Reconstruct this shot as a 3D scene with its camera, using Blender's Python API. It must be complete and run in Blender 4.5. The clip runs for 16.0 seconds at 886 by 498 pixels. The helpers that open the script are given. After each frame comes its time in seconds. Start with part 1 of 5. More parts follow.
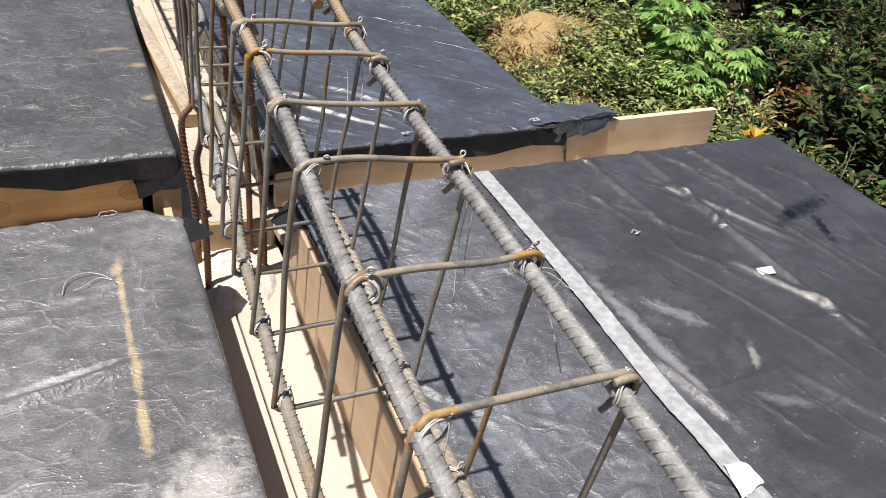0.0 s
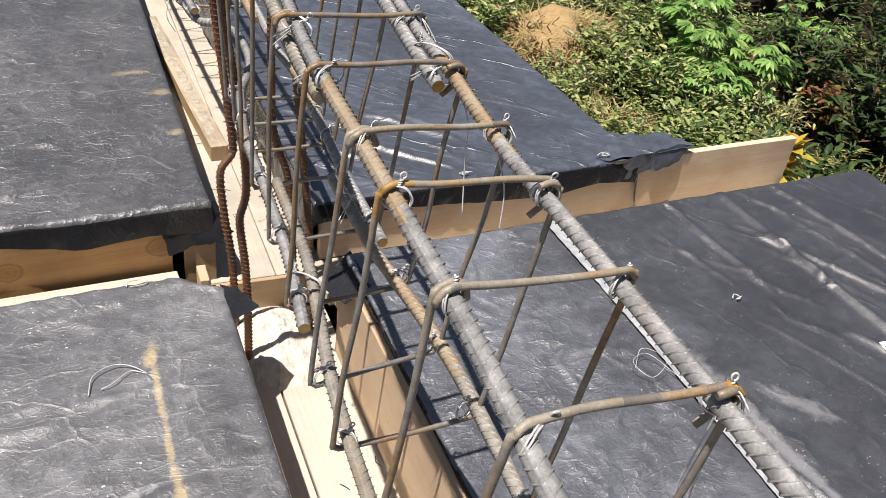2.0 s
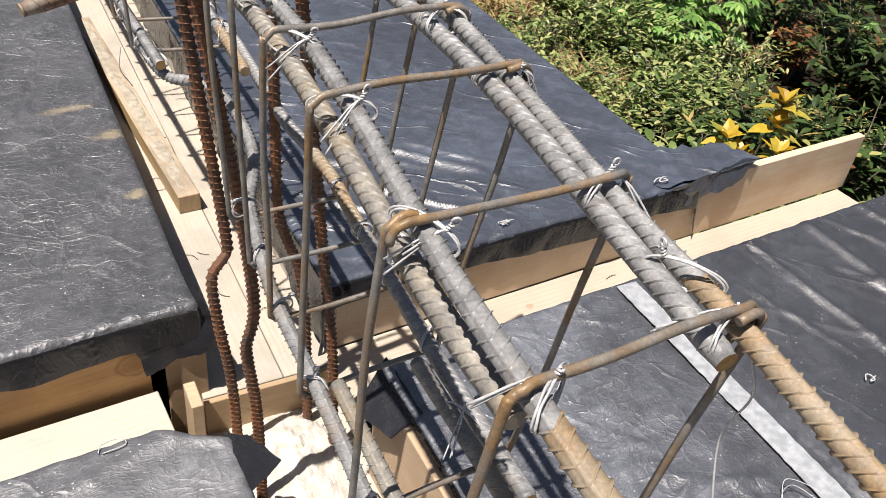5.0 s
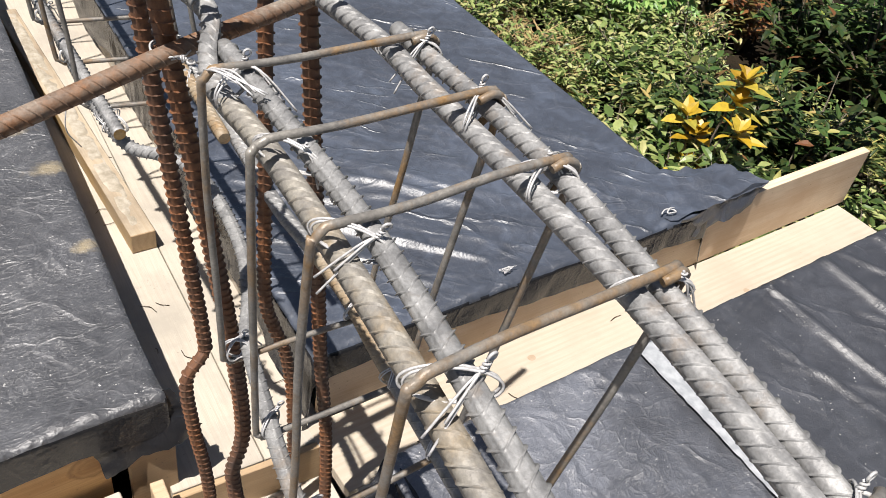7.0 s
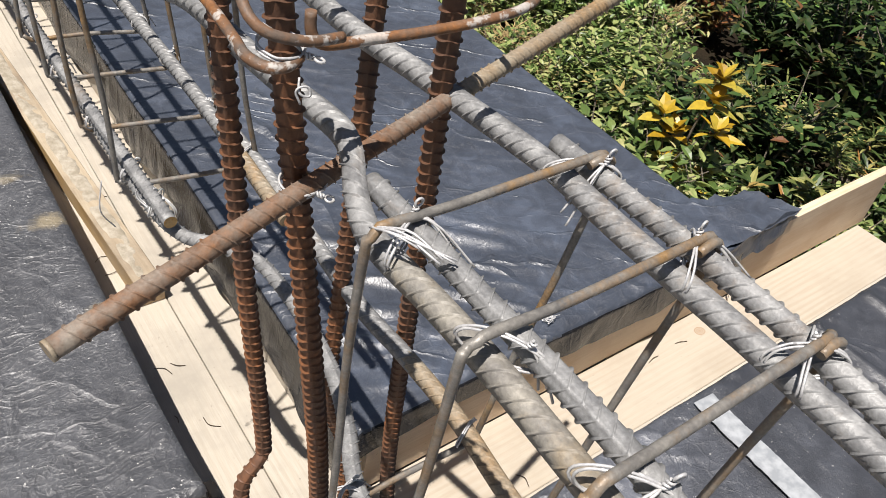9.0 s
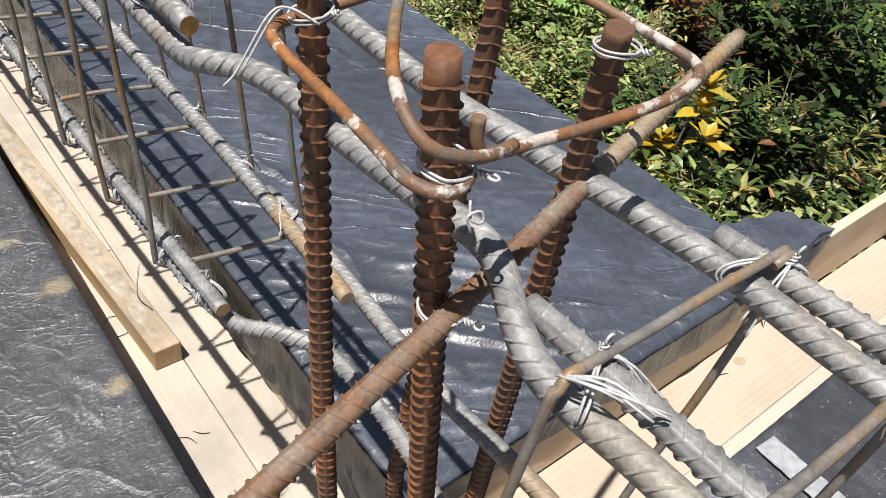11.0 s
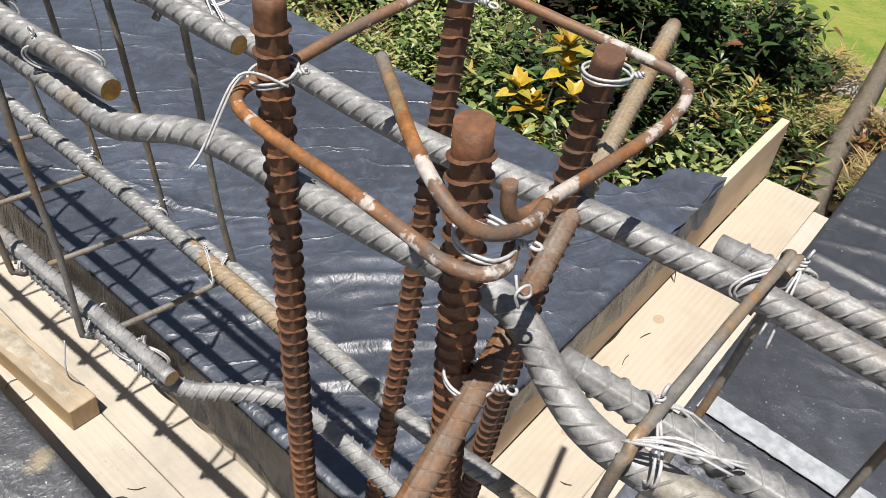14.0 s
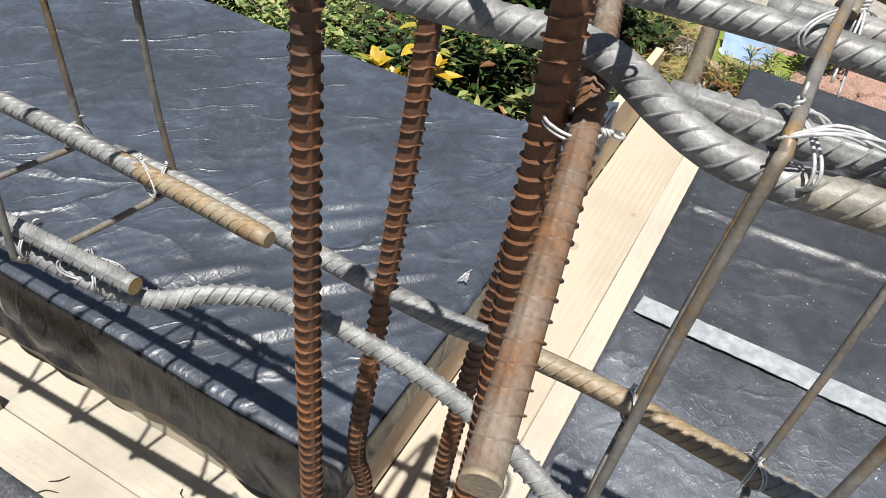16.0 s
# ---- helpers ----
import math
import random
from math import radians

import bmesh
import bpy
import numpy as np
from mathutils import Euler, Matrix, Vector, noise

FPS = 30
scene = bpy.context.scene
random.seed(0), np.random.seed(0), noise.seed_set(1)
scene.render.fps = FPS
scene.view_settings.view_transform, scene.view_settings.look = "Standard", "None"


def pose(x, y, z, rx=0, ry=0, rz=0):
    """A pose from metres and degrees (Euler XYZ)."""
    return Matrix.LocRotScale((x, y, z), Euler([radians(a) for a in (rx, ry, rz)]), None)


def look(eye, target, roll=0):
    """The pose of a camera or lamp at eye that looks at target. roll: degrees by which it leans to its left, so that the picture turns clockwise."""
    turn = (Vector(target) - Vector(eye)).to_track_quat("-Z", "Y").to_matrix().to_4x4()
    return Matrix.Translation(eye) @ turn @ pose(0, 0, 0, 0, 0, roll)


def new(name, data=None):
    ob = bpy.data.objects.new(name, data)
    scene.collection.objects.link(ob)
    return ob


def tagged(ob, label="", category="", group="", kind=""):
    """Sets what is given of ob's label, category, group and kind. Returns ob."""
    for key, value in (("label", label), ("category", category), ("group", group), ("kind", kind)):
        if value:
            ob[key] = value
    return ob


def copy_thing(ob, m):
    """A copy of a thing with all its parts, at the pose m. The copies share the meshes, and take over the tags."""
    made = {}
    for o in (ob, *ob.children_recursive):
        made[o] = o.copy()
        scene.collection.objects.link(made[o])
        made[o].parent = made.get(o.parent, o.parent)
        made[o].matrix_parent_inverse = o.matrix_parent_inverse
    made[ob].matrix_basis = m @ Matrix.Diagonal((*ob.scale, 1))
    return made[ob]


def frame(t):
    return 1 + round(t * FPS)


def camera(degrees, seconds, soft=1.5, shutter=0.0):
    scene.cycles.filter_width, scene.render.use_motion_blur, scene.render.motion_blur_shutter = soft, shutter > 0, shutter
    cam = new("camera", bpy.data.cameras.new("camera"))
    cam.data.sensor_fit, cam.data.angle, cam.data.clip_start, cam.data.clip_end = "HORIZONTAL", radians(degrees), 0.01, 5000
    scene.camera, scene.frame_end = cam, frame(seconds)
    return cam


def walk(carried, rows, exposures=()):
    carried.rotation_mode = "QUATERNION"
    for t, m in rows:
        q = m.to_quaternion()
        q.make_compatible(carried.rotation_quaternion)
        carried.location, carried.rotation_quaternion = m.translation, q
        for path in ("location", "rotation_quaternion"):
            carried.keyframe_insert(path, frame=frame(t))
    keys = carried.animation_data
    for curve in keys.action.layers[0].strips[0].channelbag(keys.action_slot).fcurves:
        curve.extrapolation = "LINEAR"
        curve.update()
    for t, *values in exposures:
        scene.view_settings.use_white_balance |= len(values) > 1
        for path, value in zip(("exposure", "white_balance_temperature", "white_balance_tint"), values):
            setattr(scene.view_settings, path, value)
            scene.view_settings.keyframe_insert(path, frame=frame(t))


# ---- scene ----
cam = camera(55.0, 16.0, soft=0.85)
PATH = [
    (0, (-0.260, -1.815, 1.064), (0.501, -0.312, -0.012), 8.0),
    (0.5, (-0.249, -1.752, 1.057), (0.450, -0.229, -0.034), 7.7),
    (1, (-0.251, -1.663, 1.053), (0.428, -0.135, -0.046), 8.0),
    (1.5, (-0.272, -1.555, 1.053), (0.419, -0.037, -0.053), 8.0),
    (2, (-0.286, -1.457, 1.048), (0.472, 0.028, -0.057), 8.3),
    (2.5, (-0.290, -1.386, 1.037), (0.547, 0.047, -0.079), 8.7),
    (3, (-0.268, -1.292, 1.018), (0.590, 0.105, -0.128), 9.1),
    (3.5, (-0.246, -1.205, 1.009), (0.610, 0.167, -0.168), 8.4),
    (4, (-0.244, -1.133, 1.004), (0.602, 0.233, -0.187), 8.4),
    (4.5, (-0.246, -1.034, 1.010), (0.587, 0.339, -0.183), 7.9),
    (4.7, (-0.253, -0.987, 1.006), (0.579, 0.385, -0.187), 7.6),
    (6.8, (-0.228, -0.659, 1.019), (0.750, 0.556, -0.233), 11.1),
    (7, (-0.220, -0.639, 1.017), (0.724, 0.591, -0.245), 10.5),
    (7.5, (-0.212, -0.599, 1.013), (0.657, 0.669, -0.267), 9.4),
    (8, (-0.218, -0.538, 1.006), (0.634, 0.734, -0.280), 9.7),
    (8.5, (-0.240, -0.483, 1.008), (0.690, 0.737, -0.276), 10.8),
    (9, (-0.263, -0.436, 1.015), (0.759, 0.723, -0.255), 11.7),
    (9.5, (-0.277, -0.409, 1.016), (0.780, 0.732, -0.242), 11.5),
    (10, (-0.288, -0.374, 1.010), (0.785, 0.766, -0.235), 11.0),
    (10.2, (-0.291, -0.357, 1.006), (0.786, 0.787, -0.232), 10.8),
    (12.3, (-0.259, -0.245, 0.991), (0.812, 0.859, -0.287), 7.9),
    (12.5, (-0.260, -0.242, 0.992), (0.832, 0.842, -0.286), 7.9),
    (13, (-0.264, -0.234, 0.995), (0.889, 0.792, -0.277), 7.8),
    (13.5, (-0.276, -0.227, 0.997), (0.925, 0.753, -0.267), 8.1),
    (14, (-0.293, -0.218, 0.999), (0.961, 0.711, -0.251), 8.2),
    (14.5, (-0.312, -0.199, 0.994), (0.995, 0.672, -0.244), 8.3),
    (15, (-0.337, -0.180, 0.969), (1.020, 0.626, -0.260), 8.5),
    (15.5, (-0.355, -0.173, 0.935), (1.042, 0.558, -0.297), 8.6),
    (16, (-0.363, -0.165, 0.876), (1.074, 0.506, -0.343), 8.6),
]
EXPOSURES = [(0, 0.69, 6850, 14), (1.5, 0.68, 6850, 14), (3, 0.76, 6850, 14), (3.5, 0.67, 6850, 14), (4.5, 0.70, 6850, 14), (7, 0.74, 6700, 12), (7.5, 0.73, 6700, 12), (8, 0.57, 6700, 12), (10, 0.62, 6700, 12), (12.5, 0.66, 6650, 11), (15, 0.58, 6650, 11), (16, 0.66, 6550, 8)]
walk(cam, [(t, look(eye, target, roll)) for t, eye, target, roll in PATH], EXPOSURES)

# ---------------------------------------------------------------- light
SUN_TO = Vector((-0.36, -0.12, 1.0)).normalized()
world = bpy.data.worlds.new("sky")
scene.world = world
world.use_nodes = True
wn = world.node_tree
sky = wn.nodes.new("ShaderNodeTexSky")
sky.sky_type = "NISHITA"
sky.sun_disc = False
sky.sun_elevation = math.asin(SUN_TO.z)
sky.sun_rotation = math.atan2(SUN_TO.x, SUN_TO.y)
sky.air_density, sky.dust_density, sky.ozone_density = 1.0, 1.2, 1.0
background = wn.nodes["Background"]
wn.links.new(sky.outputs["Color"], background.inputs["Color"])
background.inputs["Strength"].default_value = 0.039
sun_data = bpy.data.lights.new("sun", "SUN")
sun_data.energy, sun_data.angle, sun_data.color = 5.0, radians(0.53), (1.0, 0.97, 0.925)
sun = new("sun", sun_data)
sun.matrix_world = look(SUN_TO * 20, (0, 0, 0))


# ---------------------------------------------------------------- node helpers
class Mat:
    """A node material with a principled surface and a few short-hands."""

    def __init__(self, name, rough=0.5, metal=0.0, spec=0.5):
        self.m = bpy.data.materials.new(name)
        self.m.use_nodes = True
        self.t = self.m.node_tree
        self.n = self.t.nodes
        self.p = self.n["Principled BSDF"]
        self.put("Roughness", rough)
        self.put("Metallic", metal)
        self.put("Specular IOR Level", spec)
        self.co = self.n.new("ShaderNodeTexCoord").outputs["Object"]

    def put(self, socket, value):
        if isinstance(value, bpy.types.NodeSocket):
            self.t.links.new(value, self.p.inputs[socket])
        else:
            self.p.inputs[socket].default_value = value

    def wire(self, value, socket):
        if isinstance(value, bpy.types.NodeSocket):
            self.t.links.new(value, socket)
        else:
            socket.default_value = value

    def scaled(self, sx, sy, sz, source=None):
        node = self.n.new("ShaderNodeMapping")
        node.inputs["Scale"].default_value = (sx, sy, sz)
        self.t.links.new(source or self.co, node.inputs["Vector"])
        return node.outputs["Vector"]

    def noise(self, scale, detail=4, rough=0.55, distort=0.0, vector=None):
        node = self.n.new("ShaderNodeTexNoise")
        node.inputs["Scale"].default_value = scale
        node.inputs["Detail"].default_value = detail
        node.inputs["Roughness"].default_value = rough
        node.inputs["Distortion"].default_value = distort
        self.t.links.new(vector or self.co, node.inputs["Vector"])
        return node.outputs["Fac"]

    def wave(self, scale, distort, detail=3, vector=None, bands="Y"):
        node = self.n.new("ShaderNodeTexWave")
        node.bands_direction = bands
        node.inputs["Scale"].default_value = scale
        node.inputs["Distortion"].default_value = distort
        node.inputs["Detail"].default_value = detail
        node.inputs["Detail Scale"].default_value = 1.2
        self.t.links.new(vector or self.co, node.inputs["Vector"])
        return node.outputs["Fac"]

    def ramp(self, value, stops):
        node = self.n.new("ShaderNodeValToRGB")
        e = node.color_ramp.elements
        while len(e) < len(stops):
            e.new(0.5)
        for k, (pos, c) in zip(e, stops):
            k.position = pos
            k.color = (c, c, c, 1) if isinstance(c, (int, float)) else (*c, 1)
        self.t.links.new(value, node.inputs["Fac"])
        return node.outputs["Color"]

    def mix(self, fac, a, b, kind="MIX"):
        node = self.n.new("ShaderNodeMix")
        node.data_type, node.blend_type = "RGBA", kind
        self.wire(fac, node.inputs[0])
        for socket, v in ((node.inputs[6], a), (node.inputs[7], b)):
            self.wire((*v, 1) if isinstance(v, tuple) else v, socket)
        return node.outputs[2]

    def calc(self, kind, a, b):
        node = self.n.new("ShaderNodeMath")
        node.operation = kind
        self.wire(a, node.inputs[0])
        self.wire(b, node.inputs[1])
        return node.outputs[0]

    def bump(self, *layers):
        last = None
        for height, strength, distance in layers:
            node = self.n.new("ShaderNodeBump")
            node.inputs["Strength"].default_value = strength
            node.inputs["Distance"].default_value = distance
            self.t.links.new(height, node.inputs["Height"])
            if last:
                self.t.links.new(last, node.inputs["Normal"])
            last = node.outputs["Normal"]
        self.put("Normal", last)


def steel(name, clean, dusty, rust, rust_from, rust_to, metal, rough, splash=0.0):
    """Deformed bar or wire rod: scale, cement dust and rust in patches."""
    m = Mat(name)
    fine = m.noise(420, 4)
    dust = m.ramp(m.noise(55, 5, 0.65), [(0.35, 0.0), (0.7, 1.0)])
    base = m.mix(dust, clean, dusty)
    patch = m.calc("ADD", m.calc("MULTIPLY", m.noise(9, 3), 0.65), m.calc("MULTIPLY", m.noise(70, 5, 0.7), 0.35))
    amount = m.ramp(patch, [(rust_from, 0.0), (rust_to, 1.0)])
    rusty = m.mix(m.ramp(m.noise(110, 5, 0.65), [(0.35, 0.0), (0.65, 1.0)]), rust, tuple(c * 0.45 for c in rust))
    col = m.mix(amount, base, rusty)
    if splash:
        col = m.mix(m.calc("MULTIPLY", m.ramp(m.noise(34, 5, 0.7), [(0.53, 0.0), (0.57, 1.0)]), splash), col, (0.62, 0.60, 0.56))
    col = m.mix(m.ramp(fine, [(0.3, 0.0), (0.75, 1.0)]), m.mix(0.35, col, (0.02, 0.016, 0.012)), col)
    m.put("Base Color", col)
    m.put("Metallic", m.calc("MULTIPLY", m.calc("SUBTRACT", 1.0, amount), metal))
    m.put("Roughness", m.calc("ADD", m.calc("MULTIPLY", fine, 0.10), rough))
    m.bump((m.noise(700, 3), 0.35, 0.0006), (m.noise(140, 4), 0.35, 0.0011))
    return m.m


def timber(name, pale, dark, stain, stain_amount, rough=0.62, grainy=1.0, knots_at=()):
    """Sawn board; the grain runs along the board's own x."""
    m = Mat(name, rough, 0, 0.3)
    along = m.scaled(0.9, 13, 13)
    grain = m.wave(1.7, 7.5, 4, along)
    fibre = m.noise(9, 6, 0.7, 0.3, m.scaled(2.0, 75, 75))
    col = m.mix(m.calc("MULTIPLY", m.ramp(grain, [(0.25, 0.0), (0.95, 1.0)]), m.ramp(m.noise(4, 3), [(0.35, 0.2), (0.65, 1.0)])), pale, dark)
    col = m.mix(m.ramp(fibre, [(0.35, 0.0), (0.7, 0.55 * grainy)]), col, tuple(c * 0.72 for c in dark))
    knots = m.n.new("ShaderNodeTexVoronoi")
    knots.inputs["Scale"].default_value = 2.2
    m.t.links.new(m.scaled(1.0, 2.1, 2.1), knots.inputs["Vector"])
    col = m.mix(m.ramp(knots.outputs["Distance"], [(0.035, 0.8), (0.06, 0.12), (0.075, 0.5), (0.09, 0.0)]), col, (0.30, 0.15, 0.06))
    blot = m.ramp(m.noise(6, 6, 0.65), [(0.46, 0.0), (0.68, stain_amount)])
    col = m.mix(blot, col, stain)
    specks = m.ramp(m.noise(130, 3), [(0.68, 0.0), (0.76, 0.6 * grainy)])
    col = m.mix(specks, col, tuple(c * 0.5 for c in stain))
    for x, y, z, size in knots_at:
        place = m.n.new("ShaderNodeMapping")
        place.vector_type = "TEXTURE"
        place.inputs["Location"].default_value = (x, y, z)
        place.inputs["Scale"].default_value = (size * 1.25, size, size)
        m.t.links.new(m.co, place.inputs["Vector"])
        far = m.n.new("ShaderNodeVectorMath")
        far.operation = "LENGTH"
        m.t.links.new(place.outputs[0], far.inputs[0])
        ring = m.calc("ADD", far.outputs["Value"], m.calc("MULTIPLY", m.calc("SUBTRACT", m.noise(60, 3), 0.5), 0.35))
        col = m.mix(m.ramp(ring, [(0.0, 0.55), (0.3, 0.3), (0.45, 0.5), (0.6, 0.2), (0.78, 0.7), (0.9, 0.0)]), col, (0.26, 0.14, 0.06))
    m.put("Base Color", col)
    m.bump((fibre, 0.3, 0.0012), (m.noise(35, 4), 0.15, 0.002))
    return m.m


def film(name, dust_sheen_amount, crumple, ripple, speck=0.5, tone=(0.30, 0.295, 0.285), gloss=0.22, marks=(), dirty_side=None, lines=None, worn_glint=0.1, shine=1.0):
    """Black polythene sheet with cement dust, scuffs and crumples. tone: dust colour, bluish where sky reflection is
    painted in. marks: smears (x, y, half length, half width, heading, colour, strength).
    dirty_side: (x, width, more) heaps more dust where it was walked on, short of x. lines: long pulled creases
    (heading, count a metre, strength).
    worn_glint: how pale the crests of the folds are, rubbing and painted highlight together."""
    m = Mat(name, 0.3, 0, shine)
    cloud = m.noise(3.0, 4, 0.6)
    blot = m.noise(19, 5, 0.6, 1.2)
    grit = m.noise(120, 3, 0.6)
    mask = m.calc("ADD", m.calc("MULTIPLY", cloud, 0.55), m.calc("ADD", m.calc("MULTIPLY", blot, 0.40), m.calc("MULTIPLY", grit, 0.05)))
    dust = m.ramp(mask, [(0.38, 0.30), (0.5, 0.55), (0.62, 1.0)])
    level, rough_zone = dust_sheen_amount, None
    if dirty_side:
        cut, width, more = dirty_side
        split = m.n.new("ShaderNodeSeparateXYZ")
        m.t.links.new(m.co, split.inputs[0])
        edge_x = m.calc("ADD", split.outputs["X"], m.calc("MULTIPLY", m.calc("SUBTRACT", m.noise(9, 4), 0.5), 0.5))
        rough_zone = m.ramp(m.calc("DIVIDE", m.calc("SUBTRACT", edge_x, cut - width), width), [(0.0, 1.0), (1.0, 0.06)])
        level = m.calc("ADD", m.calc("MULTIPLY", rough_zone, more - dust_sheen_amount), dust_sheen_amount)
    dust = m.calc("MULTIPLY", dust, level)
    col = m.mix(dust, (0.014, 0.0145, 0.017), tone)
    spots = m.ramp(m.noise(190, 1, 0.5), [(0.76 - 0.06 * speck, 0.0), (0.79 - 0.06 * speck, speck)])
    spots = m.calc("MULTIPLY", spots, m.ramp(m.noise(12, 3), [(0.52 - 0.15 * speck, 0.0), (0.68 - 0.15 * speck, 1.0)]))
    col = m.mix(spots, col, (0.75, 0.74, 0.71))
    wet = 0.0
    for x, y, a, b, heading, colour, strength in marks:
        place = m.n.new("ShaderNodeMapping")
        place.vector_type = "TEXTURE"
        place.inputs["Location"].default_value = (x, y, 0)
        place.inputs["Rotation"].default_value = (0, 0, radians(heading))
        place.inputs["Scale"].default_value = (a, b, 1)
        m.t.links.new(m.co, place.inputs["Vector"])
        far = m.n.new("ShaderNodeVectorMath")
        far.operation = "LENGTH"
        m.t.links.new(place.outputs[0], far.inputs[0])
        soft = m.calc("ADD", far.outputs["Value"], m.calc("MULTIPLY", m.calc("SUBTRACT", m.noise(34, 6, 0.75), 0.5), 2.4))
        spread = m.ramp(soft, [(0.3, strength), (1.0, 0.0)])
        col = m.mix(spread, col, colour)
        if sum(colour) < 0.03:
            wet = m.calc("MAXIMUM", wet, spread)
    warp = m.n.new("ShaderNodeTexNoise")
    warp.inputs["Scale"].default_value = 8
    warp.inputs["Detail"].default_value = 4
    m.t.links.new(m.co, warp.inputs["Vector"])
    bent = m.n.new("ShaderNodeVectorMath")
    bent.operation = "MULTIPLY_ADD"
    bent.inputs[1].default_value = (0.09, 0.09, 0.09)
    m.t.links.new(warp.outputs["Color"], bent.inputs[0])
    m.t.links.new(m.co, bent.inputs[2])

    def net(scale, sx, sy, width, turn=0.0):
        """Sharp folds along the edges of uneven cells; width as a share of a cell."""
        place = m.n.new("ShaderNodeMapping")
        place.vector_type = "TEXTURE"
        place.inputs["Rotation"].default_value = (0, 0, radians(turn))
        place.inputs["Scale"].default_value = (1 / sx, 1 / sy, 1)
        m.t.links.new(bent.outputs[0], place.inputs["Vector"])
        node = m.n.new("ShaderNodeTexVoronoi")
        node.voronoi_dimensions = "2D"
        node.feature = "DISTANCE_TO_EDGE"
        node.inputs["Scale"].default_value = scale
        m.t.links.new(place.outputs[0], node.inputs["Vector"])
        return m.ramp(node.outputs["Distance"], [(0.0, 1.0), (width * 0.4, 0.55), (width, 0.0)])

    here = m.ramp(m.noise(5, 3), [(0.40, 0.0), (0.60, 1.0)])
    there = m.ramp(m.noise(7.3, 3, 0.5, 0.6), [(0.42, 0.0), (0.58, 1.0)])
    big = m.calc("MULTIPLY", net(11, 0.7, 1.25, 0.07), there)
    mid = m.calc("MULTIPLY", net(40, 0.85, 1.2, 0.16, 12), here)
    fine = net(95, 0.7, 1.3, 0.22, 8)
    crinkle = m.noise(24, 3, 0.5, 0.3)
    scuffs = m.calc("MULTIPLY", m.ramp(m.noise(85, 3, 0.6, 2.2), [(0.56, 0.0), (0.68, 1.0)]), m.ramp(m.noise(7, 4), [(0.36, 0.1), (0.62, 1.0)]))
    if rough_zone:
        big, mid, fine, scuffs, crinkle = (m.calc("MULTIPLY", k, rough_zone) for k in (big, mid, fine, scuffs, crinkle))
    col = m.mix(m.calc("MULTIPLY", scuffs, 0.30 * crumple), col, (0.56, 0.56, 0.56))
    # Pale fold crests: rubbed film, with crinkle highlights painted into the colour.
    col = m.mix(m.calc("MULTIPLY", m.calc("ADD", m.calc("MULTIPLY", mid, 0.6), big), worn_glint), col, (0.52, 0.52, 0.53))
    m.put("Base Color", col)
    m.put("Roughness", m.calc("SUBTRACT", m.calc("ADD", m.calc("MULTIPLY", dust, 0.25), gloss), m.calc("MULTIPLY", wet, gloss - 0.08)))
    swell = m.noise(11, 2, 0.5, 0.8, m.scaled(0.8, 1.6, 1))
    soft = m.calc("ADD", m.calc("MULTIPLY", crinkle, 0.45), m.calc("MULTIPLY", swell, 0.6 * ripple))
    crisp = m.calc("ADD", m.calc("MULTIPLY", big, 0.55), m.calc("ADD", m.calc("MULTIPLY", mid, 0.32), m.calc("ADD", m.calc("MULTIPLY", fine, 0.10), m.calc("MULTIPLY", m.noise(110, 5, 0.7, 0.8), 0.40))))
    layers = [(soft, crumple, 0.013), (crisp, min(1.0, 0.2 + 0.8 * crumple), 0.0042)]
    if lines:
        turn, count, much = lines
        streak = m.calc("MULTIPLY", net(1.0, 1.6, count, 0.05, turn), m.ramp(m.noise(3.4, 3), [(0.47, 0.0), (0.6, 1.0)]))
        thin = m.calc("MULTIPLY", net(1.0, 3.0, count * 2.4, 0.06, turn + 9), m.ramp(m.noise(6, 3), [(0.50, 0.0), (0.6, 1.0)]))
        layers.append((m.calc("ADD", streak, m.calc("MULTIPLY", thin, 0.35)), much, 0.0055))
    m.bump(*layers)
    return m.m


def leafy(name, stops, rough=0.40, through_light=0.2, gloss=0.45):
    """Leaves, each of its own shade."""
    m = Mat(name, rough, 0, gloss)
    geo = m.n.new("ShaderNodeNewGeometry")
    col = m.ramp(geo.outputs["Random Per Island"], stops)
    col = m.mix(m.ramp(m.noise(30, 3), [(0.35, 0.0), (0.8, 0.4)]), col, (0.10, 0.09, 0.02), "MIX")
    m.put("Base Color", col)
    lucent = m.n.new("ShaderNodeBsdfTranslucent")
    m.t.links.new(col, lucent.inputs["Color"])
    both = m.n.new("ShaderNodeMixShader")
    both.inputs[0].default_value = through_light
    m.t.links.new(m.p.outputs[0], both.inputs[1])
    m.t.links.new(lucent.outputs[0], both.inputs[2])
    m.t.links.new(both.outputs[0], m.n["Material Output"].inputs["Surface"])
    return m.m


def earth(name, a, b, c, scale=3.0):
    m = Mat(name, 0.95, 0, 0.1)
    col = m.mix(m.ramp(m.noise(scale, 6, 0.7), [(0.38, 0.0), (0.62, 1.0)]), a, b)
    col = m.mix(m.ramp(m.noise(scale * 9, 5, 0.7), [(0.5, 0.0), (0.75, 0.9)]), col, c)
    m.put("Base Color", col)
    m.bump((m.noise(scale * 6, 6), 0.8, 0.05))
    return m.m


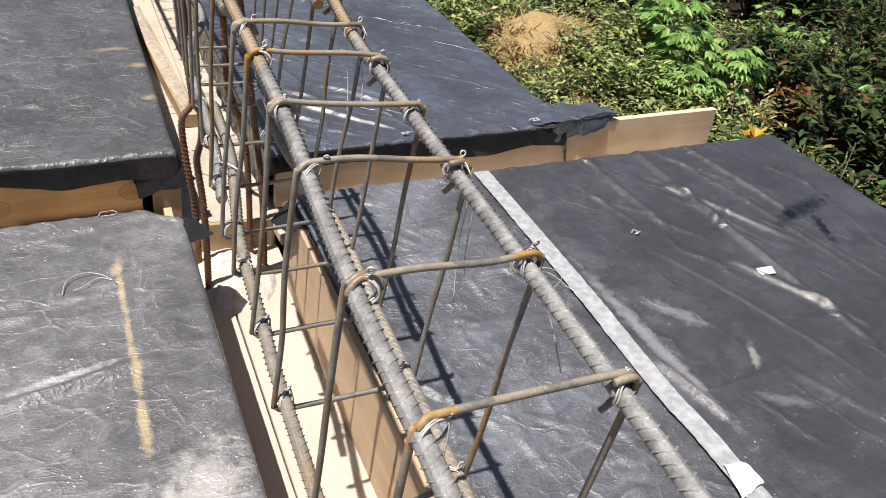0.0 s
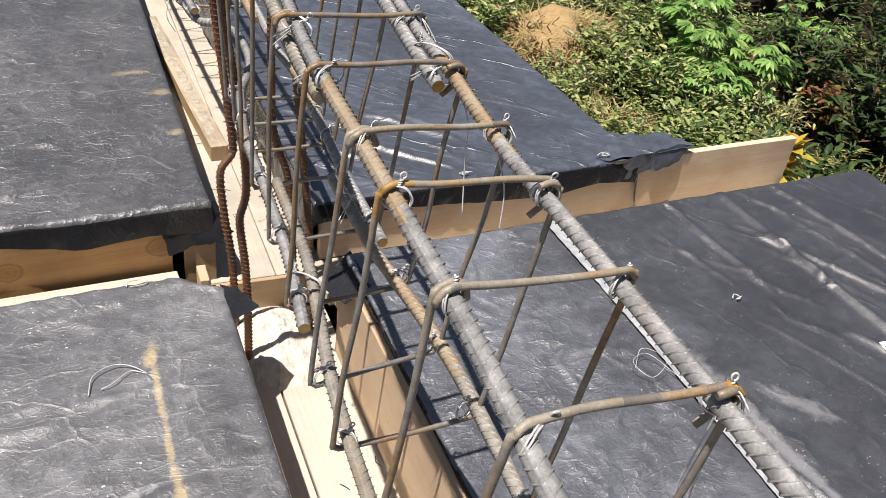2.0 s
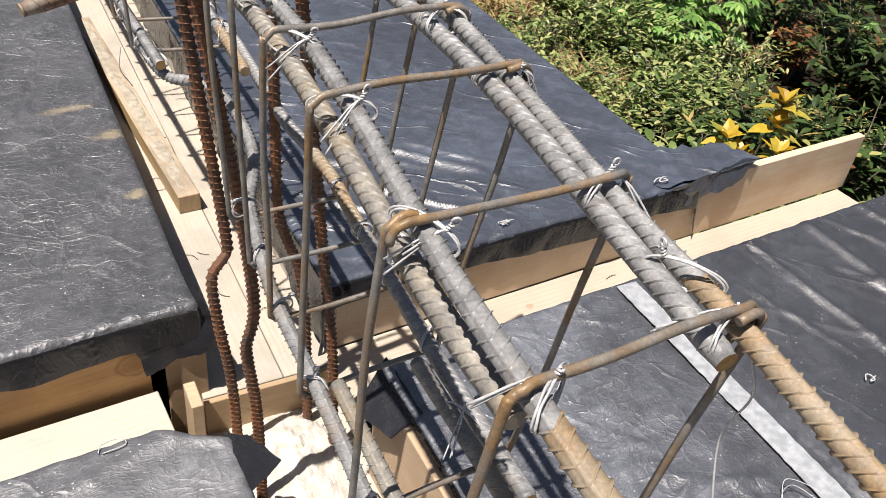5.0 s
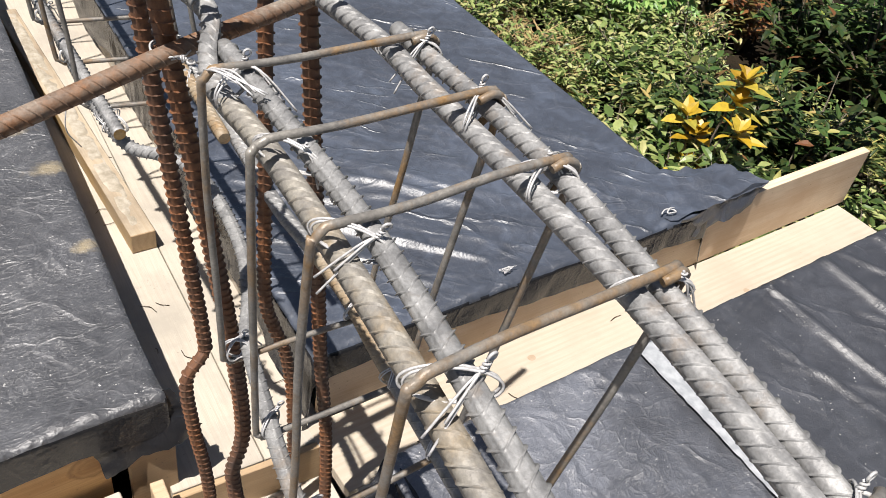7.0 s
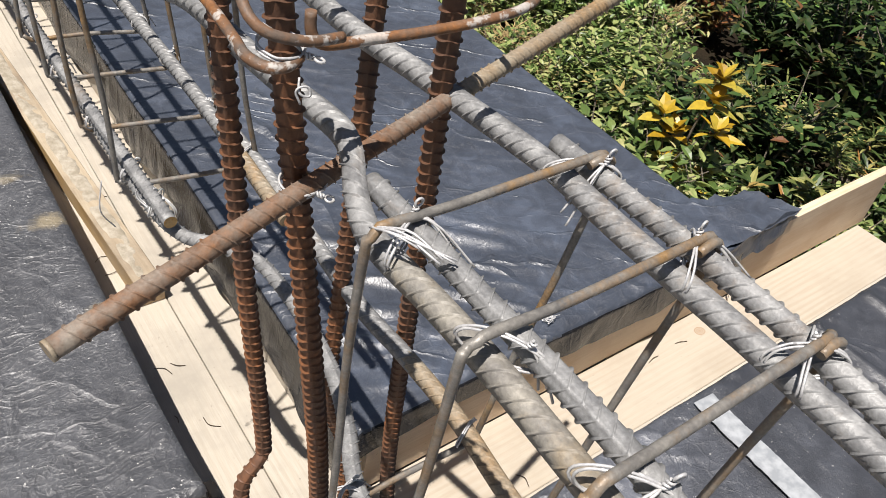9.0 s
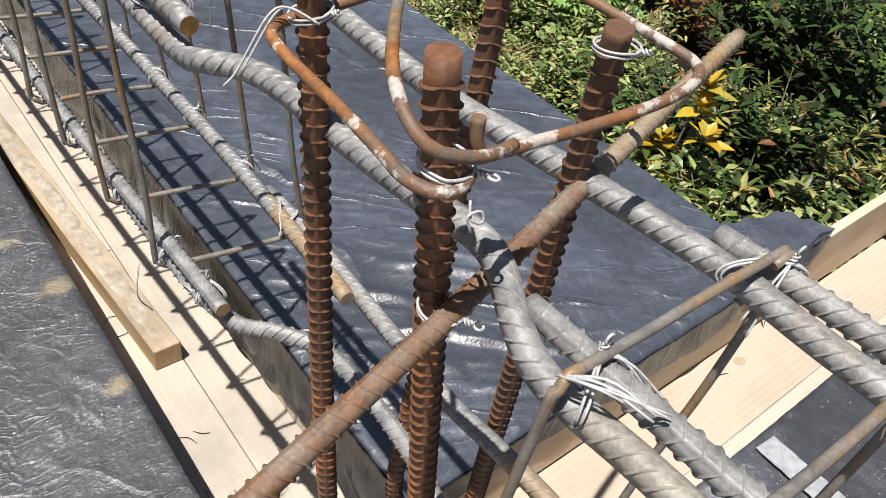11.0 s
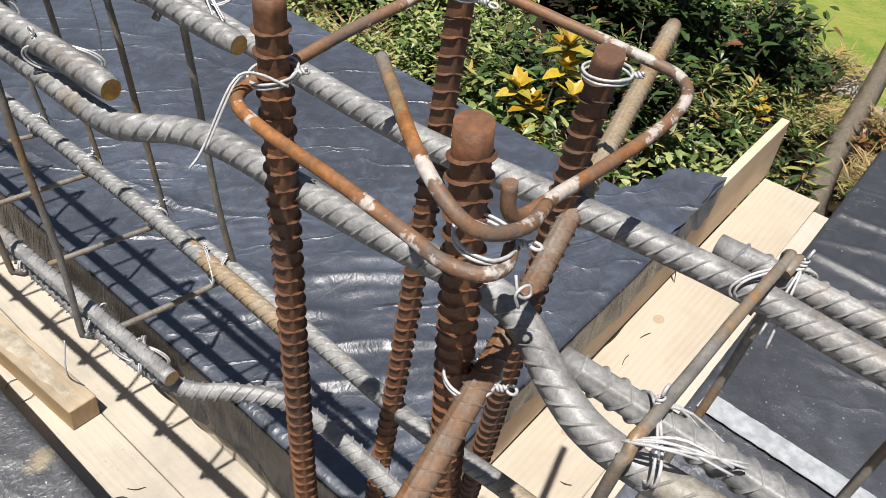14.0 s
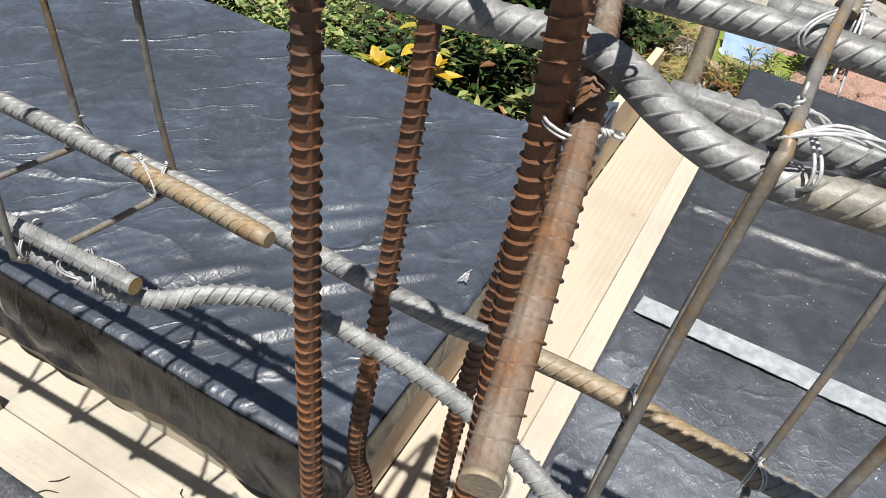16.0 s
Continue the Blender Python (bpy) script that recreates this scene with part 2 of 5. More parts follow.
GREY_BAR = steel("grey_bar_steel", (0.17, 0.172, 0.174), (0.37, 0.37, 0.365), (0.28, 0.20, 0.125), 0.57, 0.77, 0.12, 0.46)
TAN_BAR = steel("rust_dusted_bar_steel", (0.19, 0.18, 0.165), (0.36, 0.335, 0.285), (0.36, 0.265, 0.145), 0.52, 0.70, 0.12, 0.5)
ORANGE_BAR = steel("orange_rusted_bar_steel", (0.28, 0.24, 0.18), (0.38, 0.33, 0.25), (0.38, 0.235, 0.105), 0.40, 0.64, 0.05, 0.5)
RUST_BAR = steel("rusty_bar_steel", (0.062, 0.038, 0.028), (0.15, 0.072, 0.040), (0.27, 0.108, 0.042), 0.37, 0.60, 0.0, 0.58)
ROD = steel("dark_rod_steel", (0.16, 0.152, 0.142), (0.33, 0.31, 0.275), (0.33, 0.20, 0.085), 0.48, 0.62, 0.22, 0.42)
RUST_ROD = steel("rusty_rod_steel", (0.11, 0.085, 0.068), (0.19, 0.125, 0.085), (0.36, 0.145, 0.04), 0.41, 0.56, 0.0, 0.56, 0.65)
OCHRE_ROD = steel("ochre_rusted_rod_steel", (0.38, 0.27, 0.12), (0.42, 0.31, 0.17), (0.46, 0.25, 0.05), 0.35, 0.55, 0.0, 0.5)
TAN_ROD = steel("rust_dusted_rod_steel", (0.26, 0.23, 0.18), (0.35, 0.31, 0.25), (0.44, 0.25, 0.07), 0.48, 0.62, 0.05, 0.5)
CROSS_STEEL = steel("weathered_bar_steel", (0.155, 0.13, 0.108), (0.31, 0.27, 0.22), (0.25, 0.12, 0.055), 0.41, 0.57, 0.0, 0.6)
WIRE = steel("galvanised_wire", (0.56, 0.56, 0.57), (0.66, 0.65, 0.63), (0.34, 0.28, 0.21), 0.76, 0.9, 0.25, 0.34)
PINE_SOFFIT = timber("knotty_new_pine", (0.445, 0.395, 0.32), (0.41, 0.35, 0.275), (0.34, 0.285, 0.22), 0.5, 0.62, 0.6, ((0.068, 0.031, 0.024, 0.013), (0.258, -0.044, 0.024, 0.007), (-0.32, 0.02, 0.024, 0.008)))
PINE_WARM = timber("warm_new_pine", (0.70, 0.56, 0.41), (0.62, 0.46, 0.31), (0.48, 0.31, 0.18), 0.5)
PINE_WHITE = timber("pale_sapwood", (0.485, 0.445, 0.38), (0.45, 0.40, 0.33), (0.35, 0.305, 0.255), 0.5, 0.62, 0.8)
PINE_TAN = timber("tan_pine", (0.52, 0.39, 0.26), (0.46, 0.32, 0.20), (0.34, 0.24, 0.16), 0.5)
PINE_DUSTY = timber("cement_dusted_pine", (0.47, 0.425, 0.355), (0.43, 0.38, 0.31), (0.32, 0.29, 0.245), 0.9)
PINE_AMBER = timber("amber_old_pine", (0.42, 0.28, 0.13), (0.30, 0.19, 0.08), (0.34, 0.27, 0.19), 0.7)
PINE_DIRTY = timber("dirty_batten_pine", (0.43, 0.36, 0.265), (0.36, 0.28, 0.19), (0.20, 0.155, 0.11), 0.85)
PINE_ORANGE = timber("damp_orange_pine", (0.62, 0.38, 0.17), (0.50, 0.27, 0.10), (0.30, 0.17, 0.08), 0.5, 0.62, 1.0, ((0.455, -0.012, 0.09, 0.028), (0.76, -0.012, 0.10, 0.03)))
PINE_BROWN = timber("dirty_brown_pine", (0.42, 0.30, 0.18), (0.34, 0.23, 0.13), (0.20, 0.15, 0.11), 0.6)
PINE_GREY = timber("dark_grey_pine", (0.20, 0.165, 0.13), (0.15, 0.12, 0.095), (0.29, 0.265, 0.235), 0.9)
CLAY = (0.36, 0.29, 0.17)
CLAY_MARKS = ((-0.213, -0.255, 0.035, 0.014, 80, CLAY, 0.95), (-0.212, -0.34, 0.09, 0.008, 88, CLAY, 0.75), (-0.211, -0.46, 0.10, 0.008, 89, CLAY, 0.65), (-0.210, -0.58, 0.10, 0.011, 89, CLAY, 0.85), (-0.211, -0.72, 0.10, 0.012, 90, CLAY, 0.85), (-0.055, 0.564, 0.03, 0.02, 20, CLAY, 0.6), (-0.06, 0.81, 0.05, 0.025, 10, CLAY, 0.5), (-0.13, 0.95, 0.08, 0.02, 5, CLAY, 0.4))
# The bluish tones below put the sky's reflection into the dust colour.
FILM_DUSTY = film("dusty_black_polythene", 0.38, 0.55, 0.3, 0.75, (0.37, 0.38, 0.41), 0.46, ((-0.16, -0.92, 0.17, 0.09, 62, (0.52, 0.51, 0.48), 0.5), (-0.17, -1.0, 0.06, 0.04, 40, (0.66, 0.64, 0.6), 0.6), (-0.33, -0.572, 0.11, 0.012, 15, (0.52, 0.53, 0.54), 0.5), *CLAY_MARKS), worn_glint=0.07)
FILM_FAR = film("worn_black_polythene", 0.19, 0.7, 0.3, 0.62, (0.37, 0.38, 0.41), 0.43, CLAY_MARKS, worn_glint=0.06)
FILM_CLEAN = film("black_polythene", 0.27, 0.22, 0.7, 0.2, (0.20, 0.25, 0.35), 0.40, lines=(-40, 6, 1.0), worn_glint=0.02)
FILM_NEAR = film("scuffed_black_polythene", 0.12, 0.6, 0.4, 0.6, (0.25, 0.27, 0.32), 0.42, ((0.79, -0.75, 0.32, 0.022, -88, (0.40, 0.40, 0.41), 0.35), (0.9, -0.68, 0.10, 0.025, -55, (0.36, 0.36, 0.37), 0.3), (1.56, -0.36, 0.16, 0.034, 20, (0.006, 0.006, 0.007), 1.0), (1.55, -0.45, 0.1, 0.018, 70, (0.006, 0.006, 0.007), 1.0), (0.95, -0.98, 0.07, 0.02, -30, (0.24, 0.24, 0.24), 0.3), (0.98, -0.85, 0.05, 0.012, 60, (0.4, 0.39, 0.37), 0.4)), (0.85, 0.3, 0.42), lines=(-74, 2.8, 0.8), worn_glint=0.03)
FILM_BLACK = film("black_film_fold", 0.02, 0.12, 0.8, 0.1, (0.26, 0.27, 0.29), 0.20, worn_glint=0.0, shine=0.45)


# ---------------------------------------------------------------- mesh helpers
def thing(name, label, category, group="", kind="", at=(0, 0, 0)):
    ob = new(name)
    ob.location = at
    return tagged(ob, label, category, group, kind)


def mesh_of(name, verts, faces, material, smooth=True):
    me = bpy.data.meshes.new(name)
    me.from_pydata([tuple(v) for v in verts], [], [tuple(f) for f in faces])
    me.materials.append(material)
    if smooth:
        me.polygons.foreach_set("use_smooth", [len(p.vertices) < 5 for p in me.polygons])
    me.update()
    return me


def part(name, me, parent, label=""):
    ob = new(name, me)
    ob.parent = parent
    return tagged(ob, label)


def stain(me, second, test):
    """Gives the faces whose middle passes the test a second material."""
    me.materials.append(second)
    me.polygons.foreach_set("material_index", [int(test(p.center)) for p in me.polygons])
    return me


def spline(points, step):
    """Even samples of a Catmull-Rom curve through the points."""
    p = np.array(points, float)
    p = np.vstack([2 * p[0] - p[1], p, 2 * p[-1] - p[-2]])
    out = []
    for a, b, c, d in zip(p[:-3], p[1:-2], p[2:-1], p[3:]):
        n = max(3, int(np.linalg.norm(c - b) / 0.004))
        t = np.linspace(0, 1, n, endpoint=False)[:, None]
        out.append(0.5 * (2 * b + (c - a) * t + (2 * a - 5 * b + 4 * c - d) * t**2 + (3 * b - a - 3 * c + d) * t**3))
    q = np.vstack([*out, p[-2][None]])
    s = np.r_[0, np.cumsum(np.linalg.norm(np.diff(q, axis=0), axis=1))]
    even = np.linspace(0, s[-1], max(2, int(s[-1] / step) + 1))
    return np.stack([np.interp(even, s, q[:, i]) for i in range(3)], 1), even


def sweep(q, radius, sides, up=(0.13, 0.21, 1.0), swell=None, closed=False, caps=True):
    """Tube along the samples q. swell(s_index, angle) gives the radius where it varies."""
    t = np.gradient(q, axis=0)
    if closed:
        t = np.roll(q, -1, 0) - np.roll(q, 1, 0)
    t /= np.linalg.norm(t, axis=1)[:, None] + 1e-12
    n = np.zeros_like(q)
    u = np.array(up, float)
    for i in range(len(q)):
        u = u - t[i] * (u @ t[i])
        u /= np.linalg.norm(u) + 1e-12
        n[i] = u
    b = np.cross(t, n)
    ang = np.linspace(0, 2 * np.pi, sides, endpoint=False)
    r = np.full((len(q), sides), radius) if swell is None else swell(ang)
    v = q[:, None] + r[..., None] * (np.cos(ang)[None, :, None] * n[:, None] + np.sin(ang)[None, :, None] * b[:, None])
    verts = v.reshape(-1, 3)
    i = np.arange(len(q) if closed else len(q) - 1)[:, None] * sides
    j = np.arange(sides)[None]
    k = (j + 1) % sides
    nxt = (i + sides) % (len(q) * sides)
    faces = np.stack([i + j, i + k, nxt + k, nxt + j], -1).reshape(-1, 4).tolist()
    if caps and not closed:
        faces += [list(range(sides))[::-1], list(range((len(q) - 1) * sides, len(q) * sides))]
    return verts.tolist(), faces


def deformed_bar(points, dia=0.0140, pitch=0.0101, slant=1.9, rib=0.0015, seam=0.0016, phase=0.0, up=(0.13, 0.21, 1.0), sides=28, broad=0.66):
    """Ribbed reinforcing bar: the rings of the tube run aslant along the ribs, which meet at a lengthwise seam."""
    q, s = spline(points, 0.004)
    t = np.gradient(q, axis=0)
    t /= np.linalg.norm(t, axis=1)[:, None]
    n = np.zeros_like(q)
    u = np.array(up, float)
    for i in range(len(q)):
        u = u - t[i] * (u @ t[i])
        u /= np.linalg.norm(u)
        n[i] = u
    b = np.cross(t, n)
    ang = np.linspace(0, 2 * np.pi, sides, endpoint=False)
    lean = slant * pitch * (np.abs(((ang / np.pi + 1) % 2) - 1) - 0.5)
    total = s[-1]
    rings, crest = [0.0], [0.0]
    for k in range(int(total / pitch) + 2):
        for f, c in ((0.32, 0.0), (0.38, 0.0), (0.47, 1.0), (0.53, 1.0), (0.62, 0.0), (0.68, 0.0)):
            x = (k - phase % 1.0 + 0.5 + (f - 0.5) * broad) * pitch
            if 0.006 < x < total - 0.006:
                rings.append(x)
                crest.append(c)
    rings.append(total)
    crest.append(0.0)
    rings, crest = np.array(rings), np.array(crest)
    ends = np.clip(np.minimum(rings, total - rings) / (slant * pitch + 0.004), 0, 1)
    at = np.clip(rings[:, None] + lean[None] * ends[:, None], 0, total)
    around = np.clip(np.abs(np.sin(ang)) * 2.2, 0, 1)
    r = dia / 2 + rib * crest[:, None] * around[None] + seam * (np.abs(np.cos(ang)) > 0.99)[None]
    r[0] = r[-1] = dia / 2 - 0.0002
    pick = lambda a: np.stack([np.interp(at, s, a[:, k]) for k in range(3)], -1)
    v = pick(q) + r[..., None] * (np.cos(ang)[None, :, None] * pick(n) + np.sin(ang)[None, :, None] * pick(b))
    i = np.arange(len(rings) - 1)[:, None] * sides
    j = np.arange(sides)[None]
    k = (j + 1) % sides
    faces = np.stack([i + j, i + k, i + sides + k, i + sides + j], -1).reshape(-1, 4).tolist()
    faces += [list(range(sides))[::-1], list(range((len(rings) - 1) * sides, len(rings) * sides))]
    return v.reshape(-1, 3).tolist(), faces


def merge(*pieces):
    verts, faces = [], []
    for v, f in pieces:
        base = len(verts)
        verts += list(v)
        faces += [[base + i for i in g] for g in f]
    return verts, faces


def box_mesh(name, sx, sy, sz, material, bevel=0.0015, warp=0.0, seed=0):
    """A board lying on z = 0, centred in x and y, with eased edges and a slight warp along its length."""
    bm = bmesh.new()
    bmesh.ops.create_cube(bm, size=1.0)
    for v in bm.verts:
        v.co = Vector((v.co.x * sx, v.co.y * sy, (v.co.z + 0.5) * sz))
    cuts = max(1, int(max(sx, sy) / 0.12))
    axis = 0 if sx >= sy else 1
    bmesh.ops.subdivide_edges(bm, edges=[e for e in bm.edges if abs((e.verts[0].co - e.verts[1].co)[axis]) > 1e-4], cuts=cuts)
    bmesh.ops.bevel(bm, geom=[e for e in bm.edges if e.calc_face_angle(0) > 1.0], offset=bevel, segments=1, affect="EDGES")
    if warp:
        for v in bm.verts:
            v.co.z += warp * noise.noise(Vector((v.co.x * 2.3, seed * 3.1, 0)))
            v.co.y += warp * noise.noise(Vector((v.co.x * 2.9, seed * 5.7, 4)))
    me = bpy.data.meshes.new(name)
    bm.to_mesh(me)
    bm.free()
    me.materials.append(material)
    return me


def board(name, label, centre, size, material, yaw=0.0, tip=0.0, roll=0.0, group="formwork boards", seed=0, warp=0.0015):
    ob = new(name, box_mesh(name, *size, material, warp=warp, seed=seed))
    ob.matrix_world = pose(*centre, roll, tip, yaw)
    return tagged(ob, label, "board", group)


SKEW = 0.06
SKEW_DEG = math.degrees(math.atan(SKEW))


def stations(a, b, fine_a, fine_b, fine, coarse):
    """Grid lines from a to b, dense between fine_a and fine_b."""
    pts = [a]
    while pts[-1] < b - 1e-6:
        x = pts[-1]
        pts.append(min(b, x + (fine if fine_a <= x < fine_b else coarse)))
    return np.array(pts)


def ridges(rng, count, box, length, height, width, heading, spread):
    out = []
    for _ in range(count):
        a = radians(heading + rng.uniform(-spread, spread))
        out.append((rng.uniform(box[0], box[1]), rng.uniform(box[2], box[3]), math.cos(a), math.sin(a), rng.uniform(0.4, 1.0) * length, rng.uniform(0.4, 1.0) * height, rng.uniform(0.6, 1.3) * width, rng.uniform(-0.25, 0.25)))
    return out


def crease(a, b, height, width, bend=0.0):
    """One long crease from a to b."""
    dx, dy = b[0] - a[0], b[1] - a[1]
    ln = math.hypot(dx, dy)
    return ((a[0] + b[0]) / 2, (a[1] + b[1]) / 2, dx / ln, dy / ln, ln * 1.15, height, width, bend)


def sheet_mesh(name, us, vs, edge, folds, material, seed, skew=(0, 0), swell=0.002, lift=0.004, cut=0.0, rise=0.0):
    """Polythene laid over a deck: a grid with creases; past each edge (w, e, s, n) it bends and hangs down."""
    w, e, s, n = edge
    uu, vv = np.meshgrid(us, vs, indexing="ij")
    u, v = uu.ravel().copy(), vv.ravel().copy()
    z = np.full(len(u), lift)
    h = np.zeros(len(u))
    for rx, ry, cx, cy, ln, ht, wd, bend in folds:
        along, off = (u - rx) * cx + (v - ry) * cy, -(u - rx) * cy + (v - ry) * cx
        off = off - bend * along**2
        h += ht * np.exp(-((off / wd) ** 2)) * np.clip(1 - (along / (ln / 2)) ** 2, 0, 1) ** 0.5
    h += np.array([swell * noise.noise(Vector((a * 5, b * 5, seed))) + 0.6 * swell * noise.noise(Vector((a * 17, b * 17, seed + 3))) for a, b in zip(u, v)])
    wob = np.array([noise.noise(Vector((a * 11, b * 11, seed + 7))) for a, b in zip(u, v)])
    long_wob = np.array([noise.noise(Vector((a * 4, b * 4, seed + 9))) for a, b in zip(u, v)])
    rad = 0.012
    arc = rad * math.pi / 2
    for lim, sign, arr in ((w, -1, u), (e, 1, u), (s, -1, v), (n, 1, v)):
        d = sign * (arr - lim)
        past = d > 0
        dd = np.where(past, d * (1 + 0.5 * long_wob), 0)
        t = np.clip(dd / arc, 0, 1) * math.pi / 2
        out = np.where(past, rad * np.sin(t) + np.clip(dd - arc, 0, None) * (0.05 + 0.18 * np.abs(wob)), 0)
        z -= np.where(past, rad * (1 - np.cos(t)) + np.clip(dd - arc, 0, None), 0)
        arr[past] = lim + sign * out[past]
        h *= np.where(past, 0.4, 1)
    rim = np.exp(-((np.clip(s - vv.ravel(), -1, 1) / 0.022) ** 2)) + np.exp(-((np.clip(vv.ravel() - n, -1, 1) / 0.022) ** 2))
    h += rim * np.abs([0.007 * noise.noise(Vector((a * 16, b * 22, seed))) + 0.004 * noise.noise(Vector((a * 26, b * 30, seed + 4))) for a, b in zip(uu.ravel(), vv.ravel())])
    z += h + rise * np.exp(-(np.clip(vv.ravel() - s, 0, None) / 0.07))
    y = v + SKEW * u * np.interp(v, [min(s, n) - 0.5, s, n, n + 0.5], [0, skew[0], skew[1], 0])
    if cut:
        y = y - cut * np.clip((uu.ravel() - (e - 1.6 * cut)) / (1.6 * cut), 0, 1) * np.clip((vv.ravel() - (n - 0.14)) / 0.14, 0, 1)
    nu, nv = len(us), len(vs)
    idx = np.arange(nu * nv).reshape(nu, nv)
    faces = np.stack([idx[:-1, :-1], idx[1:, :-1], idx[1:, 1:], idx[:-1, 1:]], -1).reshape(-1, 4).tolist()
    me = mesh_of(name, np.stack([u, y, z], 1).tolist(), faces, material)
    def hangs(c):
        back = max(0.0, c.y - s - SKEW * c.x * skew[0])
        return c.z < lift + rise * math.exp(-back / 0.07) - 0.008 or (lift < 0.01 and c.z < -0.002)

    # Film hanging past the edge takes the darker material with almost no dust.
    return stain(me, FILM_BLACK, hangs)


# ---------------------------------------------------------------- formwork decks
rng = random.Random(5)
THICK = 0.018


def skewed_deck(name, label, x0, x1, ya, yb, skew_a, skew_b, cut=0.0, up=0.0):
    """Plywood panel whose ends follow the slanting cross beam where skew is 1."""
    corners = [(x0, ya + SKEW * x0 * skew_a), (x1, ya + SKEW * x1 * skew_a), (x1, yb + SKEW * x1 * skew_b), (x0, yb + SKEW * x0 * skew_b)]
    if cut:
        x, y = corners[2]
        corners[2:3] = [(x, y - cut), (x - 1.6 * cut, y - SKEW * 1.6 * cut)]
    n = len(corners)
    verts = [(x, y, z + up) for z in (-THICK - 0.002, -0.002) for x, y in corners]
    faces = [tuple(range(n))[::-1], tuple(range(n, 2 * n))] + [(i, (i + 1) % n, n + (i + 1) % n, n + i) for i in range(n)]
    return tagged(new(name, mesh_of(name, verts, faces, PINE_BROWN, False)), label, "deck panel", "deck panels", "structure")


NEAR, NEAR_EAST, FAR = -0.025, -0.041, 0.18
CONCRETE = earth("grey_blockwork", (0.30, 0.29, 0.27), (0.24, 0.23, 0.21), (0.17, 0.16, 0.15), 4)
for name, x0, x1, y0, y1 in (("wall_west", -3.1, -2.95, -3.1, 3.9), ("wall_east", 0.93, 1.08, 0.4, 3.9), ("wall_east_near", 1.55, 1.7, -3.1, -0.1), ("wall_south", -2.95, 1.55, -3.1, -2.95), ("wall_north", -2.95, 0.93, 3.75, 3.9)):
    me = box_mesh(name, x1 - x0, y1 - y0, 2.25, CONCRETE, 0.004)
    ob = new(name, me)
    ob.location = ((x0 + x1) / 2, (y0 + y1) / 2, -2.55)
    tagged(ob, "plain grey block wall carrying the formwork deck", "wall", "", "structure")
skewed_deck("floor_deck", "brown plywood deck panel under the dusty sheet", -3.2, -0.068, -3.2, NEAR - 0.008, 0, 1, 0.055)
skewed_deck("floor_deck", "brown plywood deck panel beyond the cross beam", -3.2, -0.046, FAR + 0.03, 4.0, 1, 0, up=0.012)
skewed_deck("floor_deck", "brown plywood deck panel beside the beam trench", 0.222, 1.83, -3.2, NEAR_EAST - 0.004, 0, 1)
skewed_deck("floor_deck", "brown plywood deck panel by the garden edge", 0.215, 1.145, FAR + 0.03, 4.0, 1, 0)


def film_sheet(label, us, vs, edge, folds, material, seed, skew, swell=0.002, cut=0.0, lift=0.004, rise=0.0):
    return tagged(new("plastic_sheet", sheet_mesh("plastic_sheet", us, vs, edge, folds, material, seed, skew, swell, lift, cut, rise)), label, "plastic sheet", "plastic sheets")


HEAD_A = -72
folds = ridges(rng, 200, (-0.8, -0.05, -1.5, 0), 0.11, 0.0035, 0.0075, 0, 90) + ridges(rng, 10, (-0.7, -0.1, -1.2, 0), 0.4, 0.008, 0.010, 18, 22) + [crease((-0.43, -0.605), (-0.18, -0.553), 0.014, 0.012, 0.2)]
film_sheet("dusty grey-black plastic sheet laid over the deck", stations(-3.2, -0.03, -0.7, 0.1, 0.007, 0.05), stations(-3.2, NEAR + 0.02, -1.4, 0.1, 0.007, 0.05), (-9, -0.064, -9, NEAR - 0.006), folds, FILM_DUSTY, 1, (0, 1), 0.004, 0.055)
folds = ridges(rng, 220, (-0.8, -0.05, 0.22, 1.9), 0.10, 0.0042, 0.0075, 0, 90) + ridges(rng, 8, (-0.7, -0.1, 0.3, 1.6), 0.35, 0.008, 0.010, 10, 25)
film_sheet("dusty black plastic sheet folded down over a board", stations(-3.2, -0.03, -0.7, 0.1, 0.007, 0.05), stations(FAR - 0.052, 4.0, 0.05, 1.4, 0.007, 0.05), (-9, -0.042, FAR + 0.013, 9), folds, FILM_FAR, 2, (1, 0), 0.004, lift=0.018, rise=0.018)
folds = [crease((1.258, -0.013), (1.276, -0.906), 0.014, 0.012, 0.03), crease((1.22, -0.2), (1.42, -0.58), 0.010, 0.011), crease((1.18, -0.61), (1.32, -0.89), 0.011, 0.011), crease((1.45, -0.02), (1.52, -0.5), 0.010, 0.012), crease((1.08, 0.0), (1.1, -0.42), 0.009, 0.010), crease((0.76, -0.86), (0.80, -1.03), 0.014, 0.010)]
folds += ridges(rng, 9, (0.85, 1.8, -1.2, 0.05), 0.6, 0.005, 0.008, HEAD_A, 12) + ridges(rng, 8, (0.85, 1.8, -0.5, 0.05), 0.35, 0.005, 0.007, HEAD_A + 14, 12) + ridges(rng, 12, (0.8, 1.8, -1.2, 0.0), 0.4, 0.005, 0.007, 8, 14) + ridges(rng, 120, (0.24, 0.66, -1.3, 0), 0.13, 0.0055, 0.0075, -30, 70)
film_sheet("black plastic sheet with long creases, open to the sky", stations(0.2, 1.90, 0.2, 1.7, 0.006, 0.03), stations(-3.2, NEAR_EAST + 0.02, -1.3, 0.1, 0.006, 0.05), (0.222, 1.835, -9, NEAR_EAST - 0.006), folds, FILM_NEAR, 3, (0, 1), 0.003)
